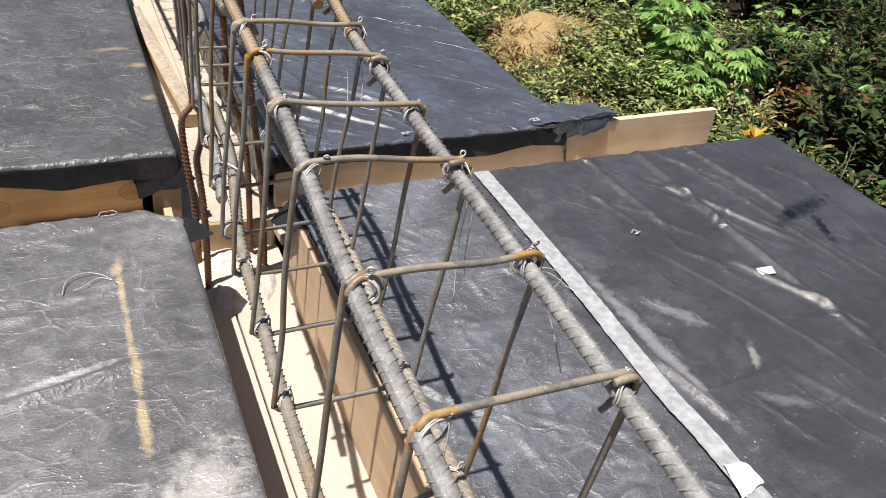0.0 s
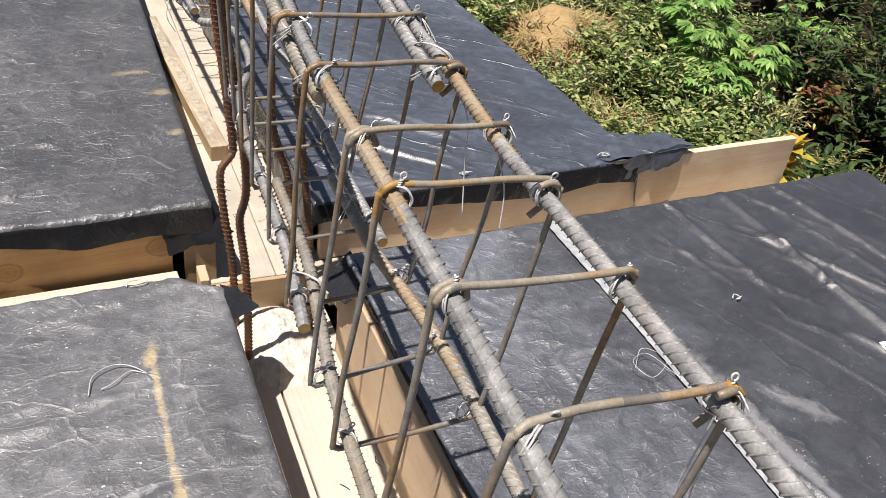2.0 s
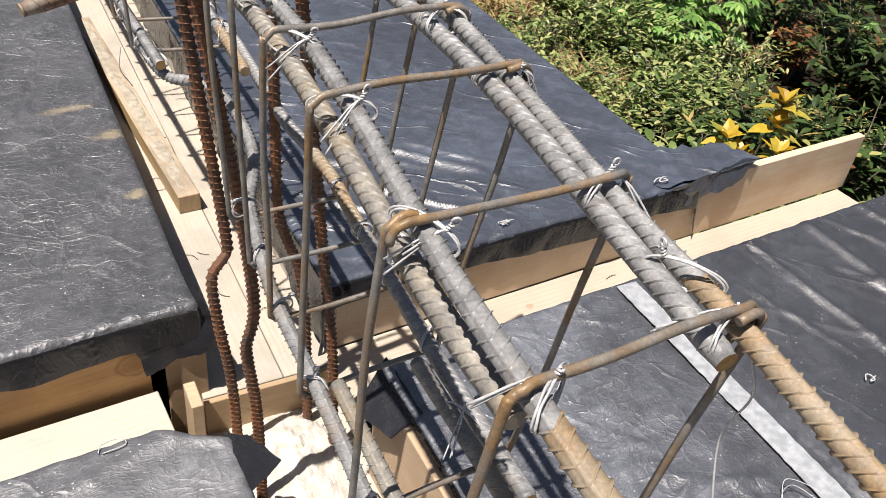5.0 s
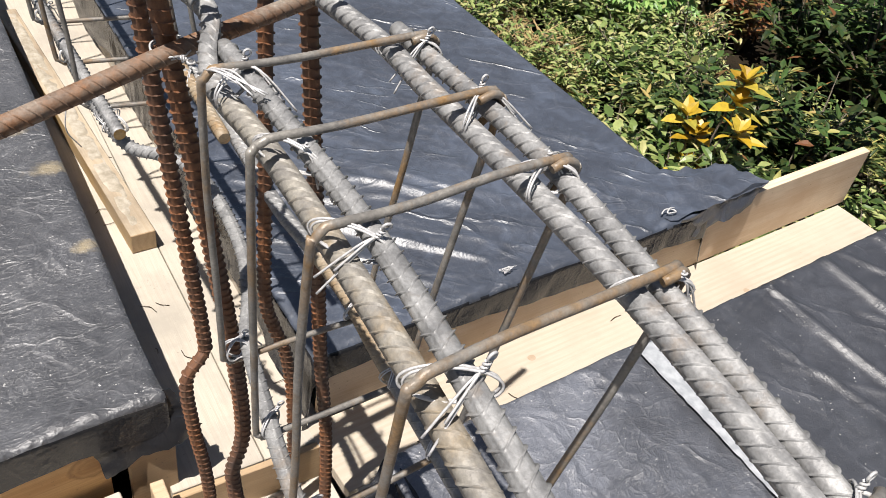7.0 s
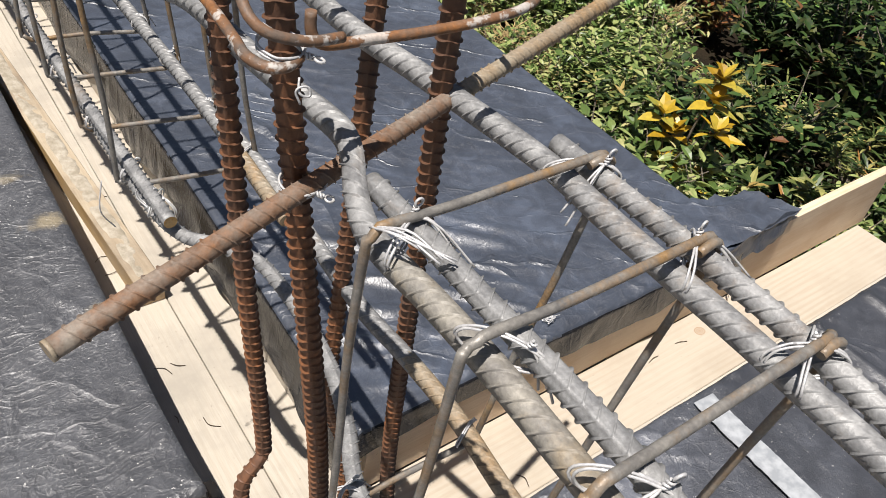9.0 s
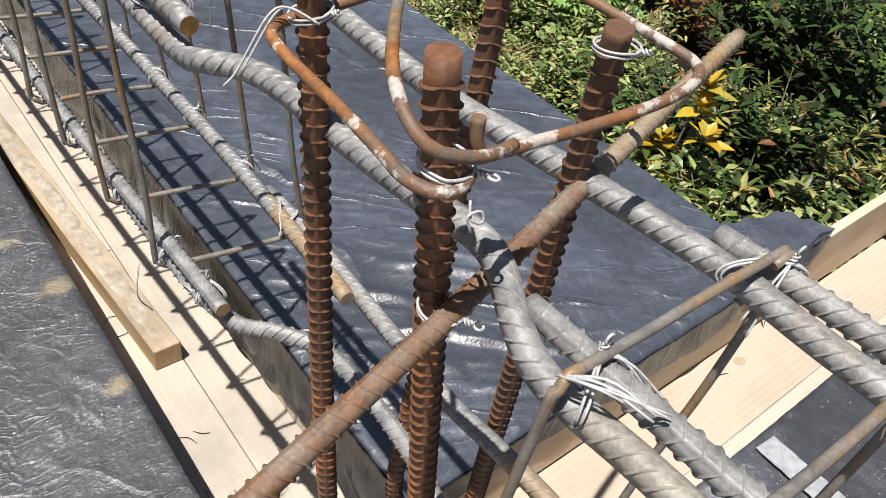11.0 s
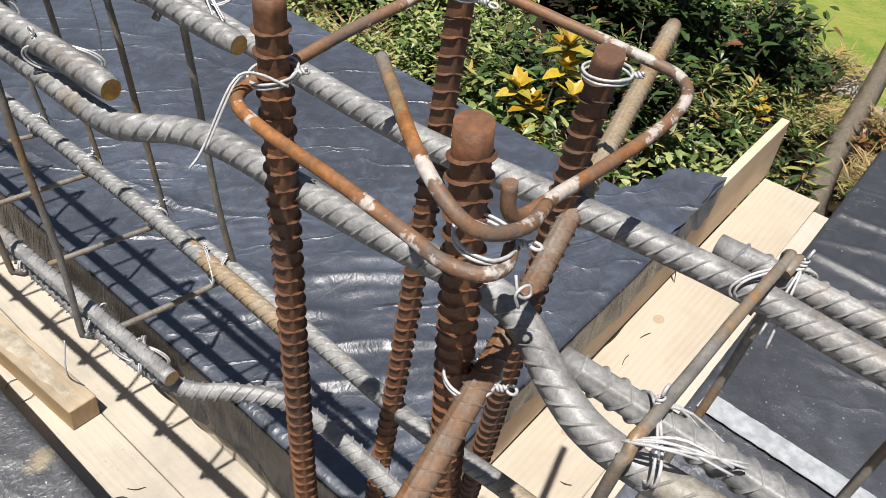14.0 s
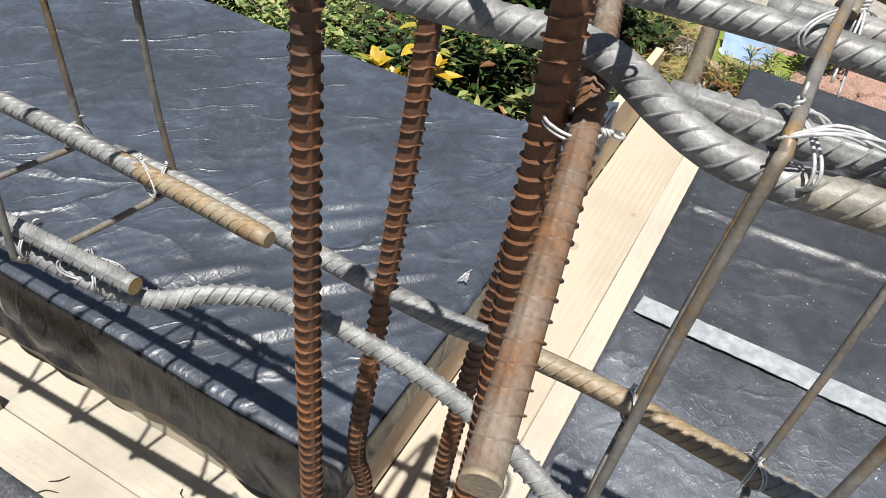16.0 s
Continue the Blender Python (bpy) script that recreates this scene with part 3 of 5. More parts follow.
folds = [crease((0.30, 0.42), (0.41, 0.33), 0.010, 0.012), crease((0.38, 0.45), (0.51, 0.35), 0.011, 0.013), crease((0.26, 0.36), (0.34, 0.29), 0.010, 0.011), crease((0.45, 0.6), (0.66, 0.42), 0.011, 0.014), crease((0.3, 0.62), (0.44, 0.5), 0.010, 0.013)]
folds += [crease((0.455, 0.38), (0.60, 0.255), 0.011, 0.0055), crease((0.29, 0.42), (0.37, 0.35), 0.006, 0.006), crease((0.36, 0.46), (0.45, 0.395), 0.006, 0.006)]
folds += ridges(rng, 30, (0.24, 0.75, 0.24, 1.5), 0.26, 0.0034, 0.010, -36, 10) + ridges(rng, 20, (0.5, 1.1, 0.25, 1.7), 0.5, 0.0034, 0.013, -42, 10) + ridges(rng, 26, (0.24, 0.55, 0.22, 0.9), 0.18, 0.0042, 0.008, -34, 12) + ridges(rng, 26, (0.25, 1.05, 0.25, 1.3), 0.4, 0.0034, 0.008, -38, 12)
film_sheet("glossy black plastic sheet draped over the form edge", stations(0.085, 1.24, 0.0, 1.3, 0.005, 0.05), stations(FAR - 0.055, 4.0, 0.1, 1.4, 0.0052, 0.05), (0.212, 1.15, FAR + 0.009, 9), folds, FILM_CLEAN, 4, (1, 0), 0.003)


def flap_mesh(name, corners, material, seed, n=14, crumple=0.006):
    """A crumpled tongue of film between four corners."""
    a, b, c, d = (Vector(p) for p in corners)
    verts = []
    for i in range(n + 1):
        for j in range(n + 1):
            f, g = i / n, j / n
            p = (a * (1 - f) + b * f) * (1 - g) + (d * (1 - f) + c * f) * g
            k = crumple * (noise.noise(p * 22 + Vector((seed, 0, 0))) + 0.6 * noise.noise(p * 55 + Vector((0, seed, 0))))
            verts.append(p + Vector((k * 0.5, k, k)))
    idx = lambda i, j: i * (n + 1) + j
    return mesh_of(name, verts, [(idx(i, j), idx(i + 1, j), idx(i + 1, j + 1), idx(i, j + 1)) for i in range(n) for j in range(n)], material)


for label, corners, material, seed, amount in (
    ("torn corner of black film over the board end", [(1.03, 0.240, 0.004), (1.35, 0.262, 0.028), (1.29, 0.37, 0.012), (1.03, 0.44, -0.006)], FILM_CLEAN, 2, 0.009),
    ("torn film hanging over the board face", [(1.06, 0.236, -0.060), (1.30, 0.250, -0.020), (1.35, 0.262, 0.028), (1.06, 0.240, 0.012)], FILM_CLEAN, 5, 0.008),
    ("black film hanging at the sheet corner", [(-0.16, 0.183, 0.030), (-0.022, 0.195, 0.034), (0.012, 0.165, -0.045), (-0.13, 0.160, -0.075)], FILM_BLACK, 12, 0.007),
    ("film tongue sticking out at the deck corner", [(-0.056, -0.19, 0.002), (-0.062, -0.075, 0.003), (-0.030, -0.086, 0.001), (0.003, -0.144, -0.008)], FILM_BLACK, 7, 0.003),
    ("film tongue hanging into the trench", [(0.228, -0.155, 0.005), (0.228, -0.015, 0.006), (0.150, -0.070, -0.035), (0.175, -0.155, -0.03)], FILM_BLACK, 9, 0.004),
):
    tagged(new("plastic_flap", flap_mesh("plastic_flap", corners, material, seed, crumple=amount)), label, "plastic sheet", "plastic sheets")

# ---------------------------------------------------------------- beam formwork
LOW, HIGH = -0.25, -0.165
board("soffit_board", "pale new pine soffit board with cement dust", (0.1355, -1.54, LOW - 0.025), (3.38, 0.165, 0.025), PINE_WHITE, 90, seed=1)
board("soffit_board", "narrow pale pine soffit board with a split edge", (-0.005, -1.54, LOW - 0.025), (3.38, 0.110, 0.027), PINE_WHITE, 90.1, seed=21)
board("side_board", "dark grey pine side board of the beam form", (-0.073, -1.67, LOW - 0.025), (3.1, 0.022, 0.250), PINE_GREY, 90, seed=2)
board("side_board", "tan pine side board of the beam form", (0.208, -1.645, LOW), (3.2, 0.022, 0.236), PINE_TAN, 90, seed=3)
board("soffit_board", "pale pine soffit board dusted with cement", (0.0335, 2.094, HIGH - 0.025), (3.872, 0.149, 0.025), PINE_DUSTY, 90, seed=4)
board("soffit_board", "narrow cement-dusted pine soffit board", (0.169, 2.094, HIGH - 0.025), (3.872, 0.118, 0.024), PINE_DUSTY, 90, seed=24)
board("side_board", "dark grey pine side board of the far form", (-0.054, 2.18, HIGH - 0.025), (3.9, 0.022, 0.168), PINE_GREY, 90, seed=5)
board("side_board", "grey-brown pine side board under the plastic edge", (0.217, 2.3, HIGH), (3.9, 0.018, 0.142), PINE_DUSTY, 90, seed=6)
board("end_board", "dirty tan pine end board between soffit levels", (0.085, 0.150, LOW), (0.256, 0.012, 0.084), PINE_BROWN, 0, seed=7)
board("end_board", "dirty brown offcut closing the form corner", (-0.062, 0.176, LOW - 0.03), (0.070, 0.012, 0.22), PINE_BROWN, 4, seed=17)


def cross_y(v, x):
    return v + SKEW * x


# cross beam to the garden side
board("soffit_board", "wide pale pine soffit board with a knot", (0.98, cross_y(0.105, 0.98), HIGH - 0.024), (1.56, 0.15, 0.024), PINE_SOFFIT, SKEW_DEG, seed=8)
board("soffit_board", "narrow white pine soffit board", (0.965, cross_y(0.001, 0.965), HIGH - 0.024), (1.49, 0.056, 0.026), PINE_WHITE, SKEW_DEG, seed=9)
board("side_board", "pale pine board standing on edge past the sheet", (1.001, cross_y(0.193, 1.001), HIGH), (1.556, 0.022, 0.163), PINE_WARM, SKEW_DEG, seed=10)
# cross beam to the other side
board("soffit_board", "white pine soffit board with nails", (-0.868, cross_y(0.072, -0.868), -0.146), (1.52, 0.20, 0.024), PINE_WHITE, SKEW_DEG, seed=11)
board("side_board", "orange damp pine board with a knot, on edge", (-0.905, cross_y(0.202, -0.905), HIGH), (1.57, 0.022, 0.188), PINE_ORANGE, SKEW_DEG, seed=12)
board("post", "short tan pine post at the corner", (-0.066, 0.115, -0.4), (0.02, 0.06, 0.30), PINE_TAN, 0, seed=13)
mortar_mat = Mat("white_mortar", 0.95, 0, 0.1)
mortar_mat.put("Base Color", mortar_mat.mix(mortar_mat.ramp(mortar_mat.noise(40, 5), [(0.4, 0.0), (0.65, 1.0)]), (0.56, 0.53, 0.48), (0.44, 0.40, 0.34)))
mortar_mat.bump((mortar_mat.noise(90, 5), 0.6, 0.004))
MORTAR = mortar_mat.m
crust_mat = Mat("grey_cement_crust", 0.95, 0, 0.1)
crust_mat.put("Base Color", crust_mat.mix(crust_mat.ramp(crust_mat.noise(55, 5), [(0.38, 0.0), (0.66, 1.0)]), (0.27, 0.235, 0.18), (0.40, 0.36, 0.295)))
crust_mat.bump((crust_mat.noise(160, 5), 0.6, 0.003))

# loose batten on the far soffit, its top caked with cement
BATTEN = (1.06, 0.05, 0.045)
batten = thing("batten", "yellow pine batten caked with grey cement on the soffit board", "board", "battens")
batten.matrix_world = pose(0.048, 1.26, HIGH + 0.001, 0, 0, 93.6)
batten_me = box_mesh("body", *BATTEN, PINE_AMBER, warp=0.0015, seed=14)
batten_top = max(v.co.z for v in batten_me.vertices)
stain(batten_me, PINE_DIRTY, lambda c: c.z > batten_top - 0.004)
batten_me.materials.append(PINE_BROWN)
for p in batten_me.polygons:
    if abs(p.center.x) > BATTEN[0] / 2 - 0.003:
        p.material_index = 2
part("body", batten_me, batten)
crust_verts, crust_faces = [], []
for i in range(151):
    for j in range(9):
        x, y = (i / 150 - 0.5) * (BATTEN[0] - 0.02), (j / 8 - 0.5) * (BATTEN[1] - 0.006)
        n = noise.noise(Vector((x * 14, y * 26, 2.0))) + 0.6 * noise.noise(Vector((x * 45, y * 60, 5.0)))
        rim = min(1.0, (4 - abs(j - 4)) / 1.5, (75 - abs(i - 75)) / 4)
        crust_verts.append((x, y, BATTEN[2] - 0.004 + rim * (0.0054 + 0.0034 * n)))
for i in range(150):
    for j in range(8):
        a = i * 9 + j
        crust_faces.append((a, a + 9, a + 10, a + 1))
part("cement_crust", mesh_of("cement_crust", crust_verts, crust_faces, crust_mat.m), batten, "rough grey cement crust")
heap_bm = bmesh.new()
bmesh.ops.create_grid(heap_bm, x_segments=26, y_segments=26, size=0.5)
for v in heap_bm.verts:
    edge_fall = max(0.0, 1 - (v.co.x**2 + v.co.y**2) * 4.2)
    v.co.z = -0.003 + 0.034 * edge_fall**0.6 * (1 + 0.35 * noise.noise(v.co * 6) + 0.2 * noise.noise(v.co * 15))
    v.co.x, v.co.y = v.co.x * 0.21, v.co.y * 0.29
heap_me = bpy.data.meshes.new("mortar_heap")
heap_bm.to_mesh(heap_me)
heap_bm.free()
heap_me.materials.append(MORTAR)
heap = tagged(new("mortar_heap", heap_me), "crumbly white mortar spilled on the soffit board", "mortar", "", "stuff")
heap.location = (0.075, 0.005, LOW + 0.002)

# ---------------------------------------------------------------- beam reinforcement


def top_z(y):
    return 0.726 + 0.027 * y


def right_z(y):
    return float(np.interp(y, [-2.6, -1.4, -1.05, -0.83, -0.7, -0.55, -0.45, -0.35, -0.25, -0.15, 0.0, 3.6], [0.662, 0.692, 0.696, 0.701, 0.707, 0.716, 0.722, 0.728, 0.728, 0.725, 0.726, 0.823]))


def left_z(y):
    return float(np.interp(y, [-2.6, -1.4, -1.05, -0.9, -0.7, -0.55, -0.4, -0.25, -0.1, 0.0, 3.6], [0.664, 0.702, 0.711, 0.714, 0.717, 0.720, 0.726, 0.724, 0.722, 0.726, 0.823]))


def low_z(y):
    return 0.438 + 0.012 * y


def right_x(y):
    return float(np.interp(y, [-2.6, -1.33, -0.95, -0.74, -0.6, -0.44, -0.15, 0.2, 1.0, 3.6], [0.03, 0.060, 0.069, 0.081, 0.086, 0.099, 0.101, 0.036, 0.025, 0.0]))


def left_x(y):
    return float(np.interp(y, [-2.6, -1.35, -1.0, -0.75, -0.65, -0.4, -0.15, 0.2, 1.0, 3.6], [-0.1, -0.084, -0.069, -0.062, -0.068, -0.057, -0.055, -0.073, -0.085, -0.12]))


def right_low(y):
    return float(np.interp(y, [-2.6, -1.2, -0.8, -0.6, -0.4, -0.15, 0.2, 0.5, 1.4, 3.6], [0.02, 0.046, 0.050, 0.064, 0.068, 0.083, 0.078, 0.076, 0.05, 0.01]))


def left_low(y):
    return float(np.interp(y, [-2.6, -1.27, -1.05, -0.74, -0.6, -0.4, -0.15, 0.2, 0.54, 1.4, 3.6], [-0.11, -0.091, -0.085, -0.078, -0.064, -0.054, -0.035, -0.045, -0.058, -0.085, -0.13]))


cage = thing("rebar_cage", "grey steel beam reinforcement cage tied with wire", "rebar cage")


def long_bar(points, material, zf, drop=0.0, dia=0.0140, phase=0.0, slant=1.9, label="", orange=(), dull=()):
    pts = [(p[0], p[1], (zf(p[1]) if len(p) < 3 else p[2]) - drop) for p in points]
    me = mesh_of("longitudinal_bar", *deformed_bar(pts, dia, phase=phase, slant=slant, up=(1.1 * math.sin(9 * phase), 0.2, 1.0)), material)
    me.materials.append(OCHRE_ROD)
    for p in me.polygons[-2:]:
        p.material_index = 1
    if orange:
        me.materials.append(ORANGE_BAR)
        for p in me.polygons:
            c = p.center
            if any(a < c.y + 0.035 * noise.noise(c * 60) < b for a, b in orange):
                p.material_index = 2
    if dull:
        me.materials.append(TAN_BAR)
        for p in me.polygons:
            c = p.center
            if any(a < c.y + 0.03 * noise.noise(c * 50) < b for a, b in dull):
                p.material_index = len(me.materials) - 1
    part("longitudinal_bar", me, cage, label)


long_bar([(0.03, -2.6), (0.050, -1.7), (0.058, -1.40), (0.064, -1.17), (0.069, -1.0), (0.070, -0.9), (0.072, -0.84), (0.078, -0.76), (0.084, -0.69), (0.086, -0.58), (0.096, -0.44), (0.104, -0.3), (0.101, -0.112)], GREY_BAR, right_z, 0.0, label="grey bar with an orange rust stretch", orange=((-0.86, -0.66),))
long_bar([(0.059, -0.718, 0.704), (0.064, -0.615, 0.713), (0.077, -0.45, 0.721), (0.081, -0.32, 0.7225), (0.082, -0.2, 0.721), (0.082, -0.13, 0.7225), (0.070, -0.055), (0.060, 0.0), (0.047, 0.06), (0.041, 0.147), (0.040, 0.3), (0.038, 0.62)], GREY_BAR, top_z, 0.0, phase=0.3)
long_bar([(0.020, 0.2), (0.017, 0.29), (0.012, 0.6), (0.005, 1.0), (-0.01, 2.0), (-0.03, 3.6)], GREY_BAR, top_z, -0.010, phase=0.1)
long_bar([(-0.11, -2.6), (-0.094, -1.5), (-0.090, -1.35), (-0.083, -1.22), (-0.073, -1.08), (-0.066, -0.86), (-0.063, -0.75), (-0.057, -0.62), (-0.041, -0.45), (-0.032, -0.33), (-0.032, -0.2), (-0.034, -0.102)], GREY_BAR, left_z, -0.001, phase=0.6, label="grey bar with a stretch of yellow rust", orange=((-0.96, -0.72),))
long_bar([(-0.059, -0.700, 0.690), (-0.060, -0.62, 0.693), (-0.058, -0.54, 0.700), (-0.053, -0.4, 0.713), (-0.049, -0.27, 0.715), (-0.050, -0.2, 0.715), (-0.053, -0.155, 0.714), (-0.053, -0.13, 0.716), (-0.046, -0.105, 0.722), (-0.036, -0.083, 0.728), (-0.031, -0.063, 0.731), (-0.032, -0.04, 0.731), (-0.036, -0.01, 0.730), (-0.041, 0.03, 0.730), (-0.045, 0.07, 0.730), (-0.047, 0.11, 0.730), (-0.051, 0.14, 0.729), (-0.058, 0.16, 0.727), (-0.070, 0.178, 0.724), (-0.074, 0.21, 0.716), (-0.074, 0.3, 0.715), (-0.076, 0.62, 0.72)], GREY_BAR, top_z, 0.0, phase=0.8, label="grey bar cranked round the column bars", dull=((-0.74, -0.16),))
long_bar([(-0.072, 0.2), (-0.074, 0.26), (-0.079, 0.32), (-0.085, 0.6), (-0.09, 1.0), (-0.105, 2.0), (-0.13, 3.6)], GREY_BAR, top_z, -0.008, phase=0.2)
long_bar([(-0.11, -2.6), (-0.091, -1.27), (-0.085, -1.05), (-0.074, -0.85), (-0.056, -0.72), (-0.040, -0.6), (-0.034, -0.42)], TAN_BAR, low_z, 0.0, 0.0145, 0.4)
long_bar([(-0.078, -0.74), (-0.063, -0.61), (-0.053, -0.42), (-0.050, -0.29), (-0.038, -0.2), (-0.024, -0.12), (-0.004, -0.07), (0.014, -0.01), (0.021, 0.06), (0.019, 0.13), (0.008, 0.162), (-0.014, 0.19), (-0.034, 0.225, 0.432), (-0.046, 0.3, 0.43), (-0.05, 0.5, 0.432)], GREY_BAR, low_z, 0.0, 0.0142, 0.7)
long_bar([(-0.045, 0.222, 0.453), (-0.05, 0.36, 0.452), (-0.058, 0.54, 0.453), (-0.064, 0.72, 0.455), (-0.085, 1.4, 0.46), (-0.13, 3.6, 0.47)], GREY_BAR, low_z, 0.0, 0.0144, 0.5)
long_bar([(0.02, -2.6), (0.050, -1.2), (0.059, -0.96), (0.063, -0.86), (0.060, -0.76), (0.052, -0.67), (0.047, -0.6), (0.046, -0.42)], TAN_BAR, low_z, 0.0, 0.0135, 0.2, label="thin rusty bar", orange=((-0.84, -0.62),))
long_bar([(0.064, -0.597), (0.067, -0.42), (0.075, -0.28), (0.080, -0.18), (0.086, -0.1), (0.083, -0.02), (0.077, 0.05), (0.080, 0.16), (0.084, 0.29), (0.082, 0.38)], GREY_BAR, low_z, 0.0, 0.0142, 0.9, orange=((-0.22, -0.02),))
long_bar([(0.066, 0.19), (0.069, 0.3), (0.071, 0.47), (0.066, 0.72), (0.05, 1.4), (0.01, 3.6)], GREY_BAR, low_z, -0.004, 0.0150, 0.15, label="grey bar with an orange-rusted end", orange=((0.1, 0.34),))


def corner_arc(c, r, a0, a1, n=5):
    return [(c[0] + r * math.cos(a), c[1] + r * math.sin(a)) for a in np.linspace(a0, a1, n)]


def stirrup_path(xl, xr, zb, zt, hook, tail, rnd):
    """Bent rod round the cage in its plane: (across, up), with a hook at either end at one top corner."""
    r = 0.013
    jx = [rnd.uniform(-0.003, 0.003) for _ in range(8)]
    loop = []
    loop += [(xr - r - 0.010, zt - 0.003)] if hook == "right" else []
    loop += corner_arc((xr - r, zt - r), r, math.pi / 2, 0)
    loop += [(xr + jx[0], zt - 0.11), (xr + jx[1], zb + 0.1)]
    loop += corner_arc((xr - r, zb + r), r, 0, -math.pi / 2)
    loop += [((xl + xr) / 2, zb + jx[2] * 0.7)]
    loop += corner_arc((xl + r, zb + r), r, -math.pi / 2, -math.pi)
    loop += [(xl + jx[3], zb + 0.1), (xl + jx[4], zt - 0.11)]
    loop += corner_arc((xl + r, zt - r), r, math.pi, math.pi / 2)
    loop += [((xl + xr) / 2 - 0.03, zt + jx[5]), ((xl + xr) / 2 + 0.03, zt + jx[6])]
    if hook == "right":
        end = corner_arc((xr - r, zt - r), r, math.pi / 2, -math.pi / 4, 6) + [(xr - r - tail * 0.5, zt - 2.6 * r - tail * 0.5)]
        path3 = [*loop, *end]
        lift = [i / (len(path3) - 1) for i in range(len(path3))]
        return path3, lift
    end = corner_arc((xl + r, zt - r), r, math.pi, math.pi / 4, 5) + [(xl + r + tail * 0.62, zt - 0.006 - tail * 0.42)]
    path3 = [*loop[20:], *loop[:20], *end]
    lift = [i / (len(path3) - 1) for i in range(len(path3))]
    return path3, lift


def stirrup(y_left, y_right, shift, hook, seed, near=True):
    """One stirrup; shift: how far its foot stands ahead of its head."""
    rnd = random.Random(seed)
    y = (y_left + y_right) / 2
    xl, xr = left_x(y) - 0.013, right_x(y) + 0.013
    xlb, xrb = left_low(y + shift) - 0.013, right_low(y + shift) + 0.013
    zt, zb = top_z(y) + 0.014, low_z(y) - 0.014
    path, lift = stirrup_path(xl, xr, zb, zt, hook, rnd.uniform(0.03, 0.05) * (0.25 if hook == "right" else 0.7), rnd)
    pts = []
    for (a, b), l in zip(path, lift):
        f = (a - xl) / (xr - xl)
        yy = y_left + (y_right - y_left) * f + shift * (zt - b) / (zt - zb) + 0.0068 * (l - 0.5) + rnd.uniform(-0.0012, 0.0012)
        g = (b - zb) / (zt - zb)
        lift_here = g * ((left_z(y) - top_z(y)) * (1 - f) + (right_z(y) - top_z(y)) * f)
        pts.append(((xlb + (xrb - xlb) * f) * (1 - g) + (xl + (xr - xl) * f) * g, yy, b + lift_here))
    q, _ = spline(pts, 0.004)
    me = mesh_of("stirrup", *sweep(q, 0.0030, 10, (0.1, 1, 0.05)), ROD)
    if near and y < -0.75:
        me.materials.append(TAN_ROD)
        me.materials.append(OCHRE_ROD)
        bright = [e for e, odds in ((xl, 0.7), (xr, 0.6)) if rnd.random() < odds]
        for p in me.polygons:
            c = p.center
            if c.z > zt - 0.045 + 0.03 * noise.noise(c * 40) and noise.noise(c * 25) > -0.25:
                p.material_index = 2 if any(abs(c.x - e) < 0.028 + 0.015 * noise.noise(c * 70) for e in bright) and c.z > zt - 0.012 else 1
    return part("stirrup", me, cage)


def tie_mesh(seed, wide=0.0106, high=0.0105, tail=0.03, tails=(0, 1, 1), wire=0.00078, ring=False):
    """Tie wire drawn tight: a doubled strap slung aslant round the bars, a twisted knot with an eye, loose ends."""
    rnd = random.Random(seed)
    pieces = []
    leans = [rnd.choice((-1, 1)) * rnd.uniform(0.5, 0.95)]
    if ring:
        leans = [rnd.uniform(-0.2, 0.2)]
    elif rnd.random() < 0.45:
        leans.append(-leans[0] * rnd.uniform(0.6, 1.0))
    up = math.radians(rnd.uniform(48, 85))
    for lean in leans:
        for strand in range(2):
            pts = []
            for i in range(15):
                a = up + 2 * math.pi * i / 13
                grow = 1.0 + (0.03 if strand else 0.0) + rnd.uniform(-0.02, 0.02)
                pts.append((wide * grow * math.cos(a), lean * wide * math.cos(a) + (strand - 0.5) * 0.0022 + rnd.uniform(-0.0004, 0.0004), high * grow * math.sin(a)))
            pieces.append(sweep(spline(pts, 0.0025)[0], wire, 6, (0, 1, 0.2)))
    root = Vector((wide * math.cos(up), leans[0] * wide * math.cos(up), high * math.sin(up)))
    d = Vector((0.45, rnd.uniform(-0.5, 0.3), 1.0)).normalized()
    side = d.cross(Vector((0, 1, 0))).normalized()
    other = d.cross(side)
    for turn in (0.0, math.pi):
        twist = [root + d * (0.0007 * i) + (side * math.cos(i * 1.1 + turn) + other * math.sin(i * 1.1 + turn)) * 0.0013 for i in range(9)]
        pieces.append(sweep(spline(twist, 0.0012)[0], wire * 1.05, 5, (0, 1, 0.3)))
    top = root + d * 0.0062
    eye = [top + d * 0.0026 * (1 - math.cos(b)) + side * 0.0026 * math.sin(b) for b in (2 * math.pi * i / 10 for i in range(11))]
    if rnd.random() < 0.7:
        pieces.append(sweep(spline(eye, 0.0015)[0], wire * 1.1, 6, (0, 1, 0.3)))
    lead = Vector((rnd.uniform(-0.6, 1), rnd.uniform(-1, 0.5), rnd.uniform(-1.0, -0.2))).normalized()
    for _ in range(rnd.choice(tails)):
        e = (lead + Vector((rnd.uniform(-1, 1), rnd.uniform(-1, 1), rnd.uniform(-1, 1))) * 0.13).normalized()
        ln = tail * rnd.uniform(0.5, 1.0)
        ends = [root, root + d * 0.004 + e * ln * 0.35, root + e * ln - Vector((0, 0, 0.12 * ln))]
        pieces.append(sweep(spline(ends, 0.004)[0], wire, 5, (0, 1, 0.3)))
    return mesh_of("wire_tie", *merge(*pieces), WIRE)


